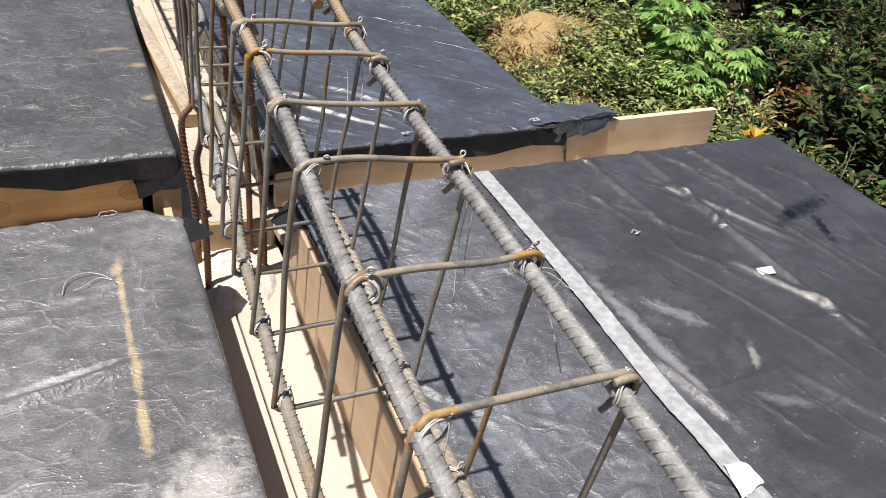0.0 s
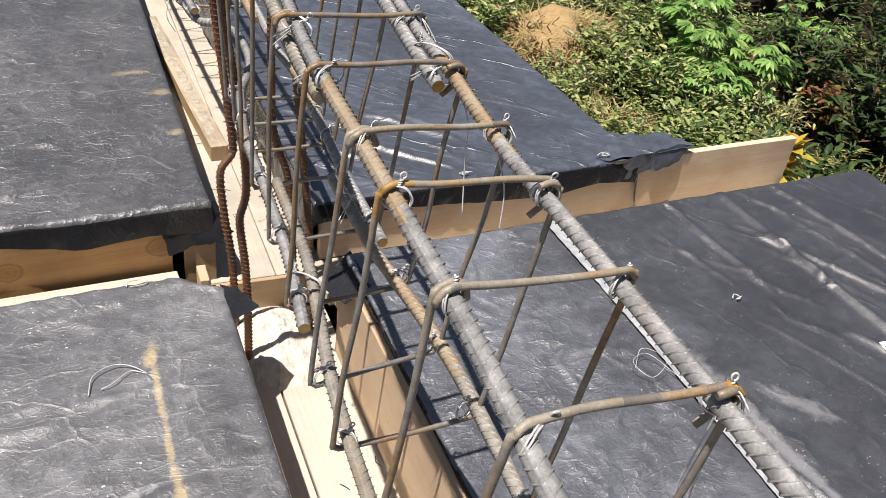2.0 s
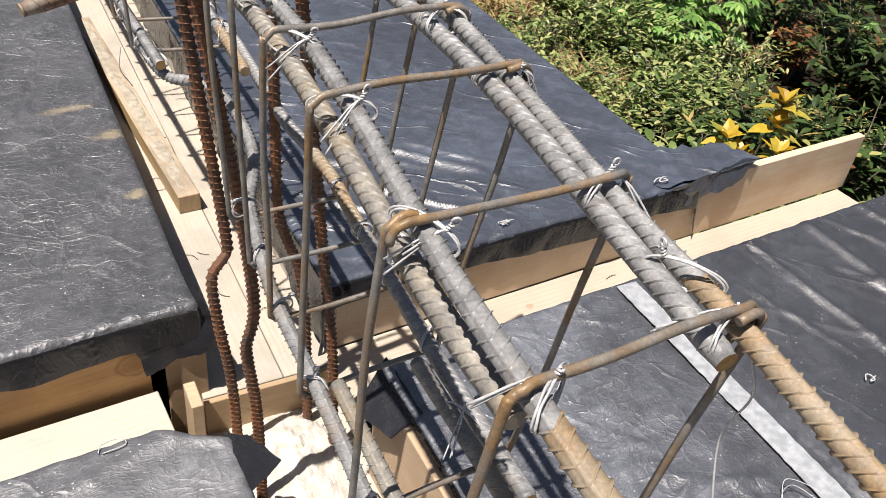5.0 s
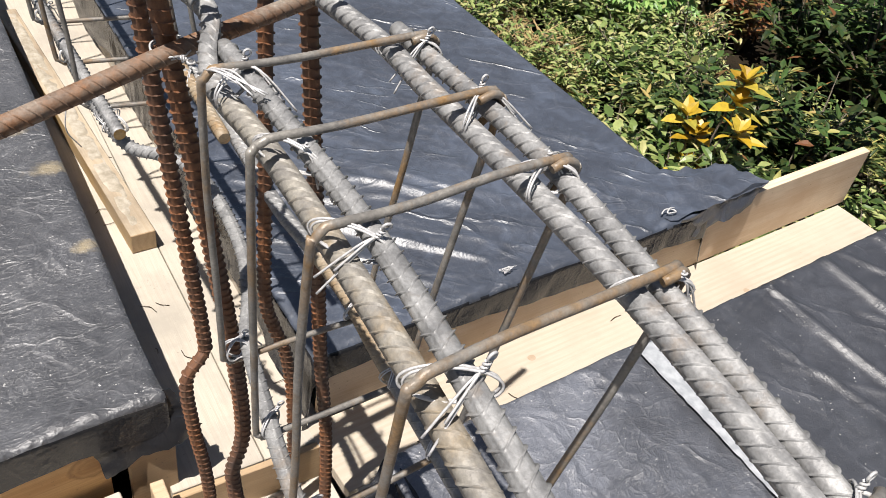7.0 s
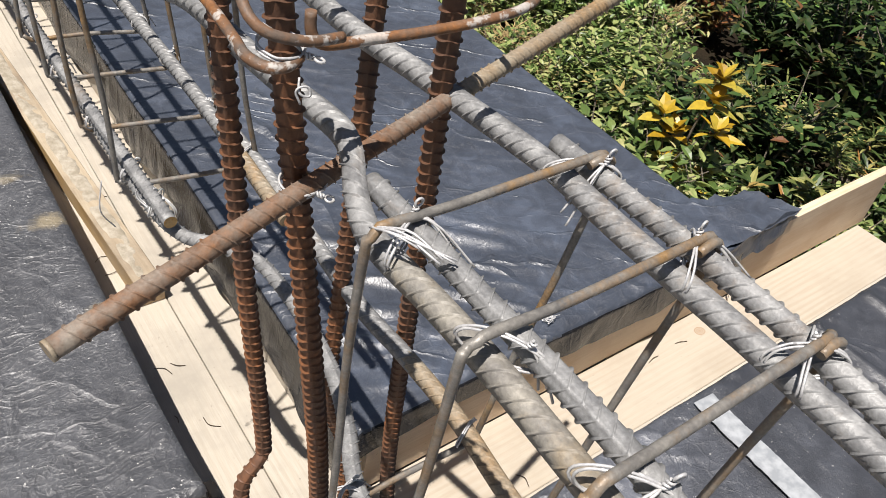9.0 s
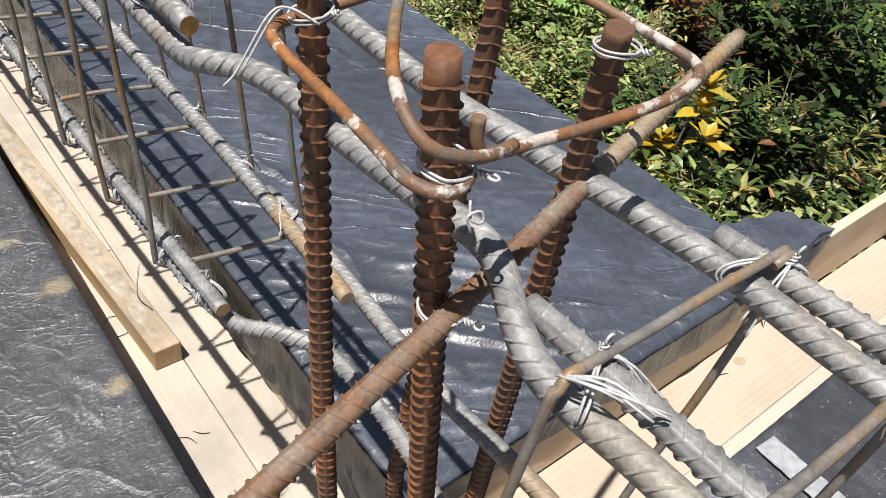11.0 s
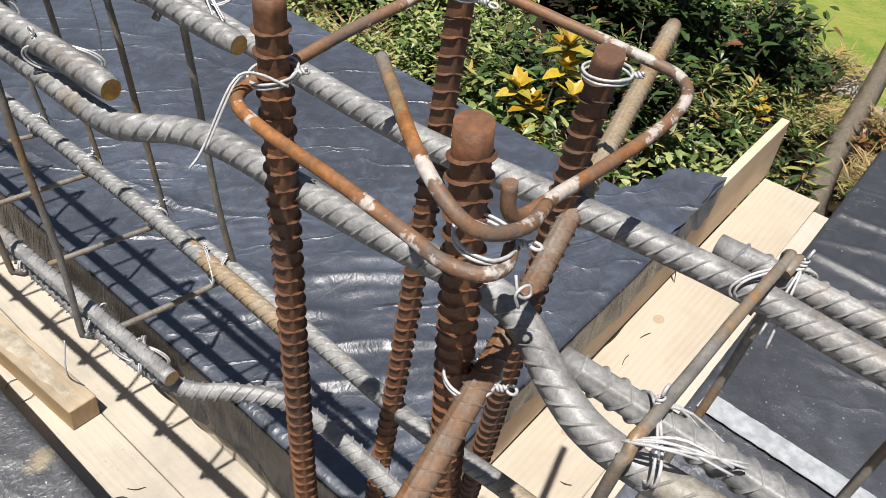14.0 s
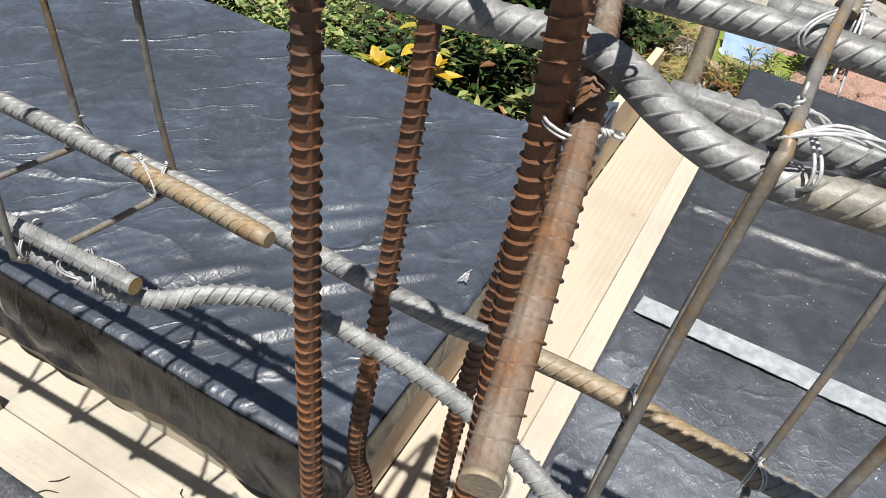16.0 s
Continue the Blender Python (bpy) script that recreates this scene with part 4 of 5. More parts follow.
TIES = [tie_mesh(40 + i) for i in range(9)]
WRAPS = [tie_mesh(80 + i, 0.0180, 0.0110, 0.045, (2, 3, 4)) for i in range(6)]
RINGS = [tie_mesh(120 + i, 0.0118, 0.0118, 0.03, (1, 1), ring=True) for i in range(4)]
tie_rng = random.Random(11)


def tie(at, parent, kind=None, yaw=0.0, size=1.0):
    ob = part("wire_tie", tie_rng.choice(kind or TIES), parent)
    ob.matrix_local = pose(*at, tie_rng.uniform(-8, 8), tie_rng.uniform(-10, 10), yaw + tie_rng.uniform(-16, 16)) @ Matrix.Scale(size, 4)
    return ob


NEAR_STIRRUPS = [(-1.93, -1.93), (-1.78, -1.78), (-1.635, -1.63), (-1.493, -1.48), (-1.352, -1.334), (-1.187, -1.181), (-1.062, -1.056), (-0.937, -0.932), (-0.849, -0.827), (-0.714, -0.701), (-0.580, -0.570), (-0.440, -0.426), (-0.333, -0.323), (-0.245, -0.240), (-0.155, -0.149)]
for i, (yl, yr) in enumerate(NEAR_STIRRUPS):
    s_ob = stirrup(yl, yr, 0.03, "right" if i % 2 or yl > -0.56 else "left", 200 + i)
    y = (yl + yr) / 2
    pair = y > -0.72
    tie((right_x(y) - (0.010 if pair else 0), yr, right_z(y) + 0.002), s_ob, WRAPS if pair else None)
    tie((left_x(y) + (0.010 if pair else 0), yl, left_z(y) + 0.002), s_ob, WRAPS if pair else None)
    tie((left_low(yl + 0.03), yl + 0.03, low_z(y)), s_ob)
    tie((right_low(yr + 0.03), yr + 0.03, low_z(y)), s_ob)
y = 0.33
i = 0
while y < 3.4:
    s_ob = stirrup(y, y - 0.015, 0.0, "left" if i % 3 else "right", 300 + i, False)
    if y < 1.7:
        tie((left_x(y) + 0.002, y, top_z(y) + 0.002), s_ob)
        tie((right_x(y) - 0.008, y - 0.015, top_z(y) + 0.002), s_ob)
        tie((left_low(y), y, low_z(y)), s_ob)
        tie((right_low(y), y - 0.015, low_z(y)), s_ob)
    y += 0.113 + 0.008 * math.sin(i * 2.1)
    i += 1
for at in ((-0.068, 0.26, 0.733), (-0.043, 0.27, 0.443), (0.045, 0.27, 0.747), (0.07, 0.33, 0.443), (0.075, -0.66, 0.715), (-0.055, -0.66, 0.433), (0.055, -0.5, 0.433)):
    tie(at, cage, WRAPS, 90)

# long wire ends hanging down the cage
for pts in ([(0.088, -1.16, 0.69), (0.094, -1.156, 0.647), (0.093, -1.152, 0.60), (0.096, -1.148, 0.565), (0.094, -1.158, 0.521)], [(0.088, -1.165, 0.69), (0.098, -1.162, 0.64), (0.099, -1.158, 0.59), (0.103, -1.156, 0.553)], [(0.07, -1.34, 0.68), (0.088, -1.344, 0.64), (0.094, -1.367, 0.60)], [(0.085, -0.71, 0.70), (0.10, -0.715, 0.66), (0.112, -0.70, 0.60), (0.108, -0.72, 0.545)], [(0.075, -0.83, 0.69), (0.085, -0.84, 0.65), (0.082, -0.85, 0.61)], [(0.04, 0.44, 0.72), (0.046, 0.43, 0.66), (0.05, 0.44, 0.61)], [(-0.08, 0.33, 0.44), (-0.086, 0.325, 0.405), (-0.07, 0.335, 0.37)]):
    part("wire_end", mesh_of("wire_end", *sweep(spline(pts, 0.004)[0], 0.0008, 5, (0.3, 1, 0.1)), WIRE), cage, "pale loose end of tie wire")

bunch_rng = random.Random(8)
for k in range(6):
    reach, off = bunch_rng.uniform(0.5, 1.0), [bunch_rng.uniform(-0.009, 0.009) for _ in range(4)]
    pts = [(-0.064, -0.150, 0.735), (-0.056 + off[0] * 0.5, -0.166 + off[1] * 0.3, 0.742), (-0.061 + 0.022 * reach + off[2], -0.160 - 0.040 * reach + off[3] * 0.6, 0.741 - 0.007 * reach)]
    part("wire_end", mesh_of("wire_end", *sweep(spline(pts, 0.005)[0], 0.0007, 5, (0.3, 1, 0.1)), WIRE), cage, "pale loose end of tie wire")

# ---------------------------------------------------------------- column reinforcement
column = thing("column_rebar", "four rusty column bars with a tied rusty stirrup", "rebar cage")
COLUMN_BARS = (
    ([(-0.066, 0.063, 0.846), (-0.030, 0.080, 0.5), (-0.001, 0.090, 0.235), (-0.006, 0.088, 0.2), (-0.027, 0.086, 0.165), (-0.022, 0.085, 0.07), (-0.005, 0.085, -0.1), (0.002, 0.085, -0.5)], 0.10, 0.0115, 0.0150),
    ([(-0.083, -0.068, 0.850), (-0.033, -0.056, 0.5), (-0.011, -0.045, 0.34), (0.000, -0.040, 0.2), (-0.013, -0.040, 0.135), (-0.012, -0.040, 0.1), (0.000, -0.040, -0.06), (0.004, -0.040, -0.5)], 0.75, 0.0098, 0.0153),
    ([(0.048, -0.046, 0.829), (0.092, -0.004, 0.5), (0.130, 0.030, 0.2), (0.152, 0.030, -0.04), (0.162, 0.030, -0.5)], 0.75, 0.0110, 0.0152),
    ([(0.056, 0.048, 0.905), (0.072, 0.079, 0.5), (0.082, 0.100, 0.27), (0.100, 0.110, 0.19), (0.120, 0.110, 0.12), (0.134, 0.110, -0.04), (0.140, 0.110, -0.5)], 0.75, 0.0118, 0.0150),
)
for pts, slant, pitch, dia in COLUMN_BARS:
    me = mesh_of("vertical_bar", *deformed_bar(pts, dia, pitch, slant, 0.0018, 0.0013, broad=0.48, up=(-0.55, -0.83, 0.0)), RUST_BAR)
    part("vertical_bar", me, column)
HZ = 0.802
hoop = [(-0.066, -0.0765, HZ + 0.020), (-0.0655, -0.0775, HZ + 0.008), (-0.058, -0.079, HZ + 0.001), (-0.03, -0.079, HZ), (0.008, -0.080, HZ), (0.055, -0.080, HZ + 0.002), (0.086, -0.074, HZ + 0.004), (0.099, -0.062, HZ + 0.005), (0.098, -0.045, HZ + 0.007), (0.088, 0.0, HZ + 0.012), (0.078, 0.05, HZ + 0.017), (0.071, 0.064, HZ + 0.018), (0.055, 0.068, HZ + 0.017), (0.0, 0.072, HZ + 0.008), (-0.045, 0.069, HZ + 0.003)]
hoop += [(-0.074, 0.068, HZ), (-0.089, 0.058, HZ), (-0.094, 0.034, HZ), (-0.096, -0.016, HZ), (-0.099, -0.056, HZ), (-0.101, -0.076, HZ), (-0.096, -0.09, HZ), (-0.087, -0.094, HZ + 0.001), (-0.078, -0.090, HZ + 0.003)]
part("column_stirrup", mesh_of("column_stirrup", *sweep(spline(hoop, 0.003)[0], 0.0032, 12, (0, 0, 1)), RUST_ROD), column, "rusty bent rod with splashes of cement")
tail = [(-0.052, -0.086, HZ + 0.008), (-0.075, -0.092, HZ + 0.012), (-0.096, -0.088, HZ + 0.018), (-0.102, -0.076, HZ + 0.026), (-0.094, -0.052, HZ + 0.034), (-0.071, -0.019, HZ + 0.034), (-0.0485, 0.010, HZ + 0.030)]
hook = part("stirrup_hook", mesh_of("stirrup_hook", *sweep(spline(tail, 0.003)[0], 0.0030, 12, (0, 0, 1)), RUST_ROD), column, "bent hook end, grey towards its tip")
hook.data.materials.append(ROD)
for p in hook.data.polygons:
    if p.center.y + 0.012 * noise.noise(p.center * 90) > -0.036:
        p.material_index = 1
for at, yaw in (((-0.063, 0.064, 0.806), 0), ((-0.085, -0.082, 0.808), 30), ((0.050, -0.046, 0.818), 0), ((0.058, 0.055, 0.822), 0), ((-0.066, -0.075, 0.712), 20)):
    ob = tie(at, column, RINGS)
    ob.matrix_local = pose(*at, 90 + tie_rng.uniform(-14, 14), tie_rng.uniform(-10, 10), yaw)

loop_pts = [(-0.066, 0.05, 0.806), (-0.077, 0.06, 0.812), (-0.088, 0.062, 0.810), (-0.106, 0.062, 0.782), (-0.1136, 0.062, 0.775)]
part("wire_end", mesh_of("wire_end", *merge(sweep(spline(loop_pts, 0.003)[0], 0.0007, 5), sweep(spline([(x + 0.004, y + 0.003, z - 0.003) if k > 1 else (x, y, z) for k, (x, y, z) in enumerate(loop_pts[:4])], 0.003)[0], 0.0007, 5)), WIRE), column, "long bent ends of tie wire")
curl = [(-0.081, -0.096, 0.797), (-0.084, -0.103, 0.786), (-0.075, -0.106, 0.783), (-0.077, -0.104, 0.792), (-0.087, -0.102, 0.789), (-0.083, -0.104, 0.776)]
part("wire_end", mesh_of("wire_end", *sweep(spline([(-0.081 + 0.6 * (x + 0.081), -0.096 + 0.6 * (y + 0.096), 0.797 + 0.6 * (z - 0.797)) for x, y, z in curl], 0.0015)[0], 0.0007, 5), WIRE), column, "curled ends of tie wire")
cross = thing("crossbar", "rust-brown ribbed bar tied across the column", "rebar")
shaft = part("shaft", mesh_of("shaft", *deformed_bar([(-0.2205, -0.1205, 0.6854), (-0.068, -0.081, 0.711), (0.05, -0.044, 0.722), (0.302, 0.036, 0.744)], 0.0124, 0.0092, 1.4, 0.0012), CROSS_STEEL), cross)
shaft.data.materials.append(ORANGE_BAR)
for p in shaft.data.polygons:
    reach = p.center.x + 0.02 * noise.noise(p.center * 40)
    if p.center.x < -0.2185 + 0.006 * noise.noise(p.center * 90) or reach > 0.075:
        p.material_index = 1
part("cut_end", mesh_of("cut_end", *sweep(np.array([(-0.2226, -0.1211, 0.6850), (-0.2215, -0.1208, 0.6852), (-0.2203, -0.1205, 0.6854)]), 0.0064, 14), ORANGE_BAR), cross, "bright rusty sheared end")

# ---------------------------------------------------------------- small things on the decks
STRIP = Mat("pale_grey_tape", 0.4)
STRIP.put("Base Color", STRIP.mix(STRIP.ramp(STRIP.noise(60, 5), [(0.4, 0.0), (0.65, 1.0)]), (0.25, 0.265, 0.28), (0.37, 0.385, 0.40)))
STRIP.bump((STRIP.noise(90, 4), 0.4, 0.001))
PAPER = Mat("white_paper", 0.8)
PAPER.put("Base Color", PAPER.mix(PAPER.noise(80, 3), (0.8, 0.79, 0.76), (0.62, 0.61, 0.58)))


def ribbon(name, label, category, points, width, material, z=0.012, ragged=0.0, seed=0):
    """A thin strip lying on a sheet."""
    rnd = random.Random(seed)
    q, _ = spline([(x, y, z) for x, y in points], 0.012)
    t = np.gradient(q, axis=0)
    n = np.stack([-t[:, 1], t[:, 0], 0 * t[:, 0]], 1)
    n /= np.linalg.norm(n, axis=1)[:, None]
    verts, faces = [], []
    for c, m in zip(q, n):
        a, b = (width / 2 + rnd.uniform(-ragged, ragged) for _ in range(2))
        hz = 0.0012 * noise.noise(Vector(c) * 30)
        for p, dz in ((c - m * a, 0), (c + m * b, 0), (c + m * b, -0.0012), (c - m * a, -0.0012)):
            verts.append((p[0], p[1], p[2] + dz + hz))
    for i in range(len(q) - 1):
        o = 4 * i
        faces += [(o + j, o + (j + 1) % 4, o + 4 + (j + 1) % 4, o + 4 + j) for j in range(4)]
    faces += [(3, 2, 1, 0), (4 * len(q) - 4, 4 * len(q) - 3, 4 * len(q) - 2, 4 * len(q) - 1)]
    return tagged(new(name, mesh_of(name, verts, faces, material, False)), label, category)


ribbon("tape_strip", "long pale grey strip lying along the plastic sheet", "strip", [(0.735, -0.01), (0.73, -0.5), (0.716, -0.9), (0.72, -1.13), (0.70, -2.4)], 0.046, STRIP.m, 0.0125, 0.001, 1)


def loose_wire(label, points, at, radius=0.0009):
    q, _ = spline(points, 0.004)
    ob = new("loose_wire", mesh_of("loose_wire", *sweep(q, radius, 5), WIRE))
    ob.location = at
    return tagged(ob, label, "wire", "loose wire offcuts")


loose_wire("bent offcut of tie wire on the dusty sheet", [(-0.04, -0.03, 0.002), (-0.03, 0.01, 0.006), (0.0, 0.03, 0.006), (0.03, 0.025, 0.004), (0.055, 0.0, 0.002), (0.03, 0.012, 0.003), (0.0, -0.012, 0.004), (-0.02, -0.02, 0.002)], (-0.28, -0.305, 0.008))
loose_wire("small folded offcut of tie wire", [(-0.02, -0.006, 0.002), (-0.015, 0.006, 0.004), (0.012, 0.01, 0.003), (0.018, -0.004, 0.003), (-0.015, -0.008, 0.002)], (-0.213, -0.045, 0.008))
loose_wire("twisted wire offcut on the black sheet", [(-0.012, 0, 0.002), (-0.004, 0.009, 0.005), (0.006, 0.006, 0.003), (0.004, -0.006, 0.004), (-0.006, -0.004, 0.002), (0.014, 0.001, 0.003)], (0.994, -0.38, 0.010), 0.0014)
loose_wire("shiny knotted wire offcut on the far sheet", [(-0.020, 0.002, 0.002), (-0.006, 0.008, 0.006), (0.010, 0.004, 0.005), (0.016, -0.005, 0.004), (0.004, -0.007, 0.006), (-0.008, -0.002, 0.004), (0.006, 0.006, 0.008), (0.022, 0.008, 0.003)], (1.046, 0.266, 0.012), 0.0018)
tangle_rng = random.Random(23)
tangle = [(0.024 * math.cos(k * 2.5) * tangle_rng.uniform(0.3, 1), 0.011 * math.sin(k * 1.9) * tangle_rng.uniform(0.3, 1), 0.002 + tangle_rng.uniform(0, 0.009)) for k in range(16)]
loose_wire("tangled wire offcut on the glossy sheet", tangle, (0.612, 0.244, 0.006), 0.0008)
loose_wire("coil of thin tie wire by the pale strip", [(0, 0, 0.002), (0.03, 0.03, 0.02), (0.05, -0.02, 0.03), (0.01, -0.04, 0.012), (-0.01, 0.0, 0.02), (0.04, 0.02, 0.012), (0.07, -0.05, 0.004)], (0.635, -0.52, 0.010), 0.0006)
loose_wire("curl of tie wire on the folded sheet corner", [(0.0, 0.0, 0.002), (0.02, 0.006, 0.004), (0.03, -0.006, 0.003), (0.016, -0.012, 0.004), (0.006, -0.004, 0.003), (-0.012, -0.01, 0.002)], (-0.075, 0.222, 0.014), 0.0012)
tag_me = mesh_of("paper_scrap", [(-0.022, -0.012, 0), (0.02, -0.015, 0.001), (0.026, 0.01, 0.003), (-0.018, 0.013, 0.001), (-0.022, -0.012, 0.0015), (0.02, -0.015, 0.0025), (0.026, 0.01, 0.0045), (-0.018, 0.013, 0.0025)], [(3, 2, 1, 0), (4, 5, 6, 7), (0, 1, 5, 4), (1, 2, 6, 5), (2, 3, 7, 6), (3, 0, 4, 7)], PAPER.m, False)
scrap = tagged(new("paper_scrap", tag_me), "small white paper scrap on the black sheet", "paper")
scrap.location = (1.223, -0.60, 0.009)
tagged(new("paper_scrap", flap_mesh("paper_scrap", [(0.69, -1.16, 0.016), (0.745, -1.15, 0.018), (0.735, -1.10, 0.02), (0.70, -1.095, 0.017)], PAPER.m, 3, 8, 0.006)), "crumpled white scrap stuck on the pale strip", "paper")

TWIG = earth("dry_twig", (0.10, 0.075, 0.05), (0.17, 0.13, 0.09), (0.06, 0.045, 0.03), 60)
twig_rng = random.Random(31)
for k in range(26):
    if k < 16:
        at = (twig_rng.uniform(0.0, 0.2), twig_rng.uniform(0.2, 1.3), HIGH + 0.002)
    elif k < 21:
        at = (twig_rng.uniform(0.06, 0.19), twig_rng.uniform(-1.0, -0.2), LOW + 0.002)
    else:
        x = twig_rng.uniform(0.3, 1.6)
        at = (x, cross_y(twig_rng.uniform(0.04, 0.17), x), HIGH + 0.002)
    a, ln = twig_rng.uniform(0, 6.28), twig_rng.uniform(0.012, 0.035)
    d = Vector((math.cos(a), math.sin(a), 0)) * ln / 2
    side = Vector((-d.y, d.x, 0)) * twig_rng.uniform(-0.5, 0.5)
    ob = new("straw_bit", mesh_of("straw_bit", *sweep(spline([tuple(-d), tuple(side + Vector((0, 0, 0.002))), tuple(d)], 0.004)[0], 0.0007, 5), TWIG))
    ob.location = at
    tagged(ob, "thin dark bit of straw lying on the board", "straw", "straw bits")

# ---------------------------------------------------------------- garden
GROUND = -2.5
# Soil is nearly black: the shade in gaps between shrubs is in its colour.
SOIL = earth("shaded_garden_soil", (0.016, 0.012, 0.008), (0.028, 0.02, 0.012), (0.012, 0.014, 0.007))
LAWN = earth("rough_lawn", (0.12, 0.19, 0.035), (0.21, 0.24, 0.055), (0.28, 0.21, 0.07), 2.5)
DRY = earth("dry_grass_mound", (0.42, 0.29, 0.15), (0.30, 0.22, 0.10), (0.16, 0.13, 0.06), 5)
ROCK = earth("pale_rock", (0.46, 0.42, 0.37), (0.33, 0.30, 0.26), (0.22, 0.2, 0.17), 6)
PINK = earth("pink_rubble", (0.42, 0.26, 0.21), (0.33, 0.20, 0.16), (0.5, 0.38, 0.32), 8)

n_g = 70
gx, gy = np.meshgrid(np.r_[-400, -60, np.linspace(-4, 24, n_g), 80, 400], np.r_[-400, -60, np.linspace(-8, 24, n_g), 80, 400], indexing="ij")
gz = np.array([GROUND + 0.10 * noise.noise(Vector((a * 0.6, b * 0.6, 0))) if abs(a) < 30 and abs(b) < 30 else GROUND for a, b in zip(gx.ravel(), gy.ravel())])
gi = np.arange(gx.size).reshape(gx.shape)
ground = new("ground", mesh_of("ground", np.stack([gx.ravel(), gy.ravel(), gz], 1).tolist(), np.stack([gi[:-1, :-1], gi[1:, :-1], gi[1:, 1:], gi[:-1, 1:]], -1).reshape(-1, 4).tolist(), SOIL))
tagged(ground, "brown garden soil below the deck, darkened for shrub shade", "ground", "", "structure")


def blob(name, label, category, at, size, material, seed, kind="", rough=0.3):
    bm = bmesh.new()
    bmesh.ops.create_icosphere(bm, subdivisions=4, radius=1.0)
    for v in bm.verts:
        d = 1 + rough * noise.noise(v.co * 1.6 + Vector((seed, 0, 0))) + rough * 0.4 * noise.noise(v.co * 5 + Vector((0, seed, 0)))
        v.co = Vector((v.co.x * size[0] * d, v.co.y * size[1] * d, v.co.z * size[2] * d))
    me = bpy.data.meshes.new(name)
    bm.to_mesh(me)
    bm.free()
    me.materials.append(material)
    me.polygons.foreach_set("use_smooth", [True] * len(me.polygons))
    ob = new(name, me)
    ob.location = at
    return tagged(ob, label, category, "", kind)


blob("earth_mound", "dry tan grassy mound among shrubs", "mound", (4.85, 6.7, GROUND), (0.75, 0.65, 0.55), DRY, 3, "stuff")
blob("lawn", "sunlit green lawn patch behind the shrubs", "lawn", (9.2, 2.3, GROUND - 0.02), (2.2, 2.7, 0.1), LAWN, 5, "stuff", 0.12)
GREEN = leafy("fresh_green_leaf", [(0.0, (0.03, 0.065, 0.016)), (0.4, (0.12, 0.20, 0.05)), (0.75, (0.33, 0.40, 0.14)), (1.0, (0.55, 0.50, 0.24))], 0.4, 0.3)
STRAW = leafy("dry_straw_blade", [(0.0, (0.30, 0.20, 0.09)), (0.5, (0.45, 0.33, 0.16)), (1.0, (0.22, 0.20, 0.07))], 0.7)
PALM = leafy("bright_cassava_leaf", [(0.0, (0.09, 0.20, 0.045)), (0.6, (0.20, 0.40, 0.095)), (1.0, (0.36, 0.52, 0.16))], 0.4, 0.3)
# Deep shade on the right-hand shrubs is put into these near-black greens.
DARK = leafy("dark_shaded_leaf", [(0.0, (0.006, 0.016, 0.006)), (0.55, (0.018, 0.048, 0.015)), (0.9, (0.05, 0.105, 0.028)), (1.0, (0.15, 0.055, 0.028))], 0.5, 0.15, 0.2)
YELLOW = leafy("yellow_croton_leaf", [(0.0, (0.34, 0.20, 0.012)), (0.5, (0.50, 0.32, 0.02)), (0.85, (0.54, 0.40, 0.05)), (1.0, (0.28, 0.27, 0.05))])
MIXED = leafy("variegated_croton_leaf", [(0.0, (0.02, 0.05, 0.015)), (0.5, (0.05, 0.09, 0.023)), (0.88, (0.38, 0.36, 0.12)), (1.0, (0.34, 0.14, 0.04))])
RED = leafy("reddish_leaf", [(0.0, (0.15, 0.05, 0.025)), (0.4, (0.22, 0.085, 0.03)), (1.0, (0.09, 0.12, 0.03))])
BARK = earth("grey_bark", (0.20, 0.17, 0.13), (0.28, 0.24, 0.19), (0.12, 0.10, 0.07), 20)


def leaf(base, way, length, width, droop, rnd, rows=3):
    """One leaf blade, folded along its midrib."""
    way = Vector(way).normalized()
    side = way.cross(Vector((0, 0, 1)))
    side = side.normalized() if side.length > 1e-3 else Vector((1, 0, 0))
    side = (side + Vector((rnd.uniform(-0.4, 0.4), rnd.uniform(-0.4, 0.4), rnd.uniform(-0.4, 0.4)))).normalized()
    up = side.cross(way)
    verts, faces = [Vector(base)], []
    for i in range(1, rows + 1):
        f = i / (rows + 1)
        w = width / 2 * math.sin(math.pi * f**0.8)
        c = Vector(base) + way * length * f - Vector((0, 0, droop * length * f * f))
        verts += [c - side * w + up * w * 0.25, c, c + side * w + up * w * 0.25]
    verts.append(Vector(base) + way * length - Vector((0, 0, droop * length)))
    faces += [(0, 2, 1), (0, 3, 2)]
    for i in range(rows - 1):
        a = 1 + 3 * i
        faces += [(a, a + 1, a + 4, a + 3), (a + 1, a + 2, a + 5, a + 4)]
    t, a = len(verts) - 1, len(verts) - 4
    faces += [(a, a + 1, t), (a + 1, a + 2, t)]
    return [tuple(v) for v in verts], faces


def stem_tube(points, r0, r1):
    q, s = spline(points, 0.12)
    taper = np.linspace(r0, r1, len(q))
    return sweep(q, r0, 4, (1, 0.2, 0.1), lambda ang: np.repeat(taper[:, None], len(ang), 1))


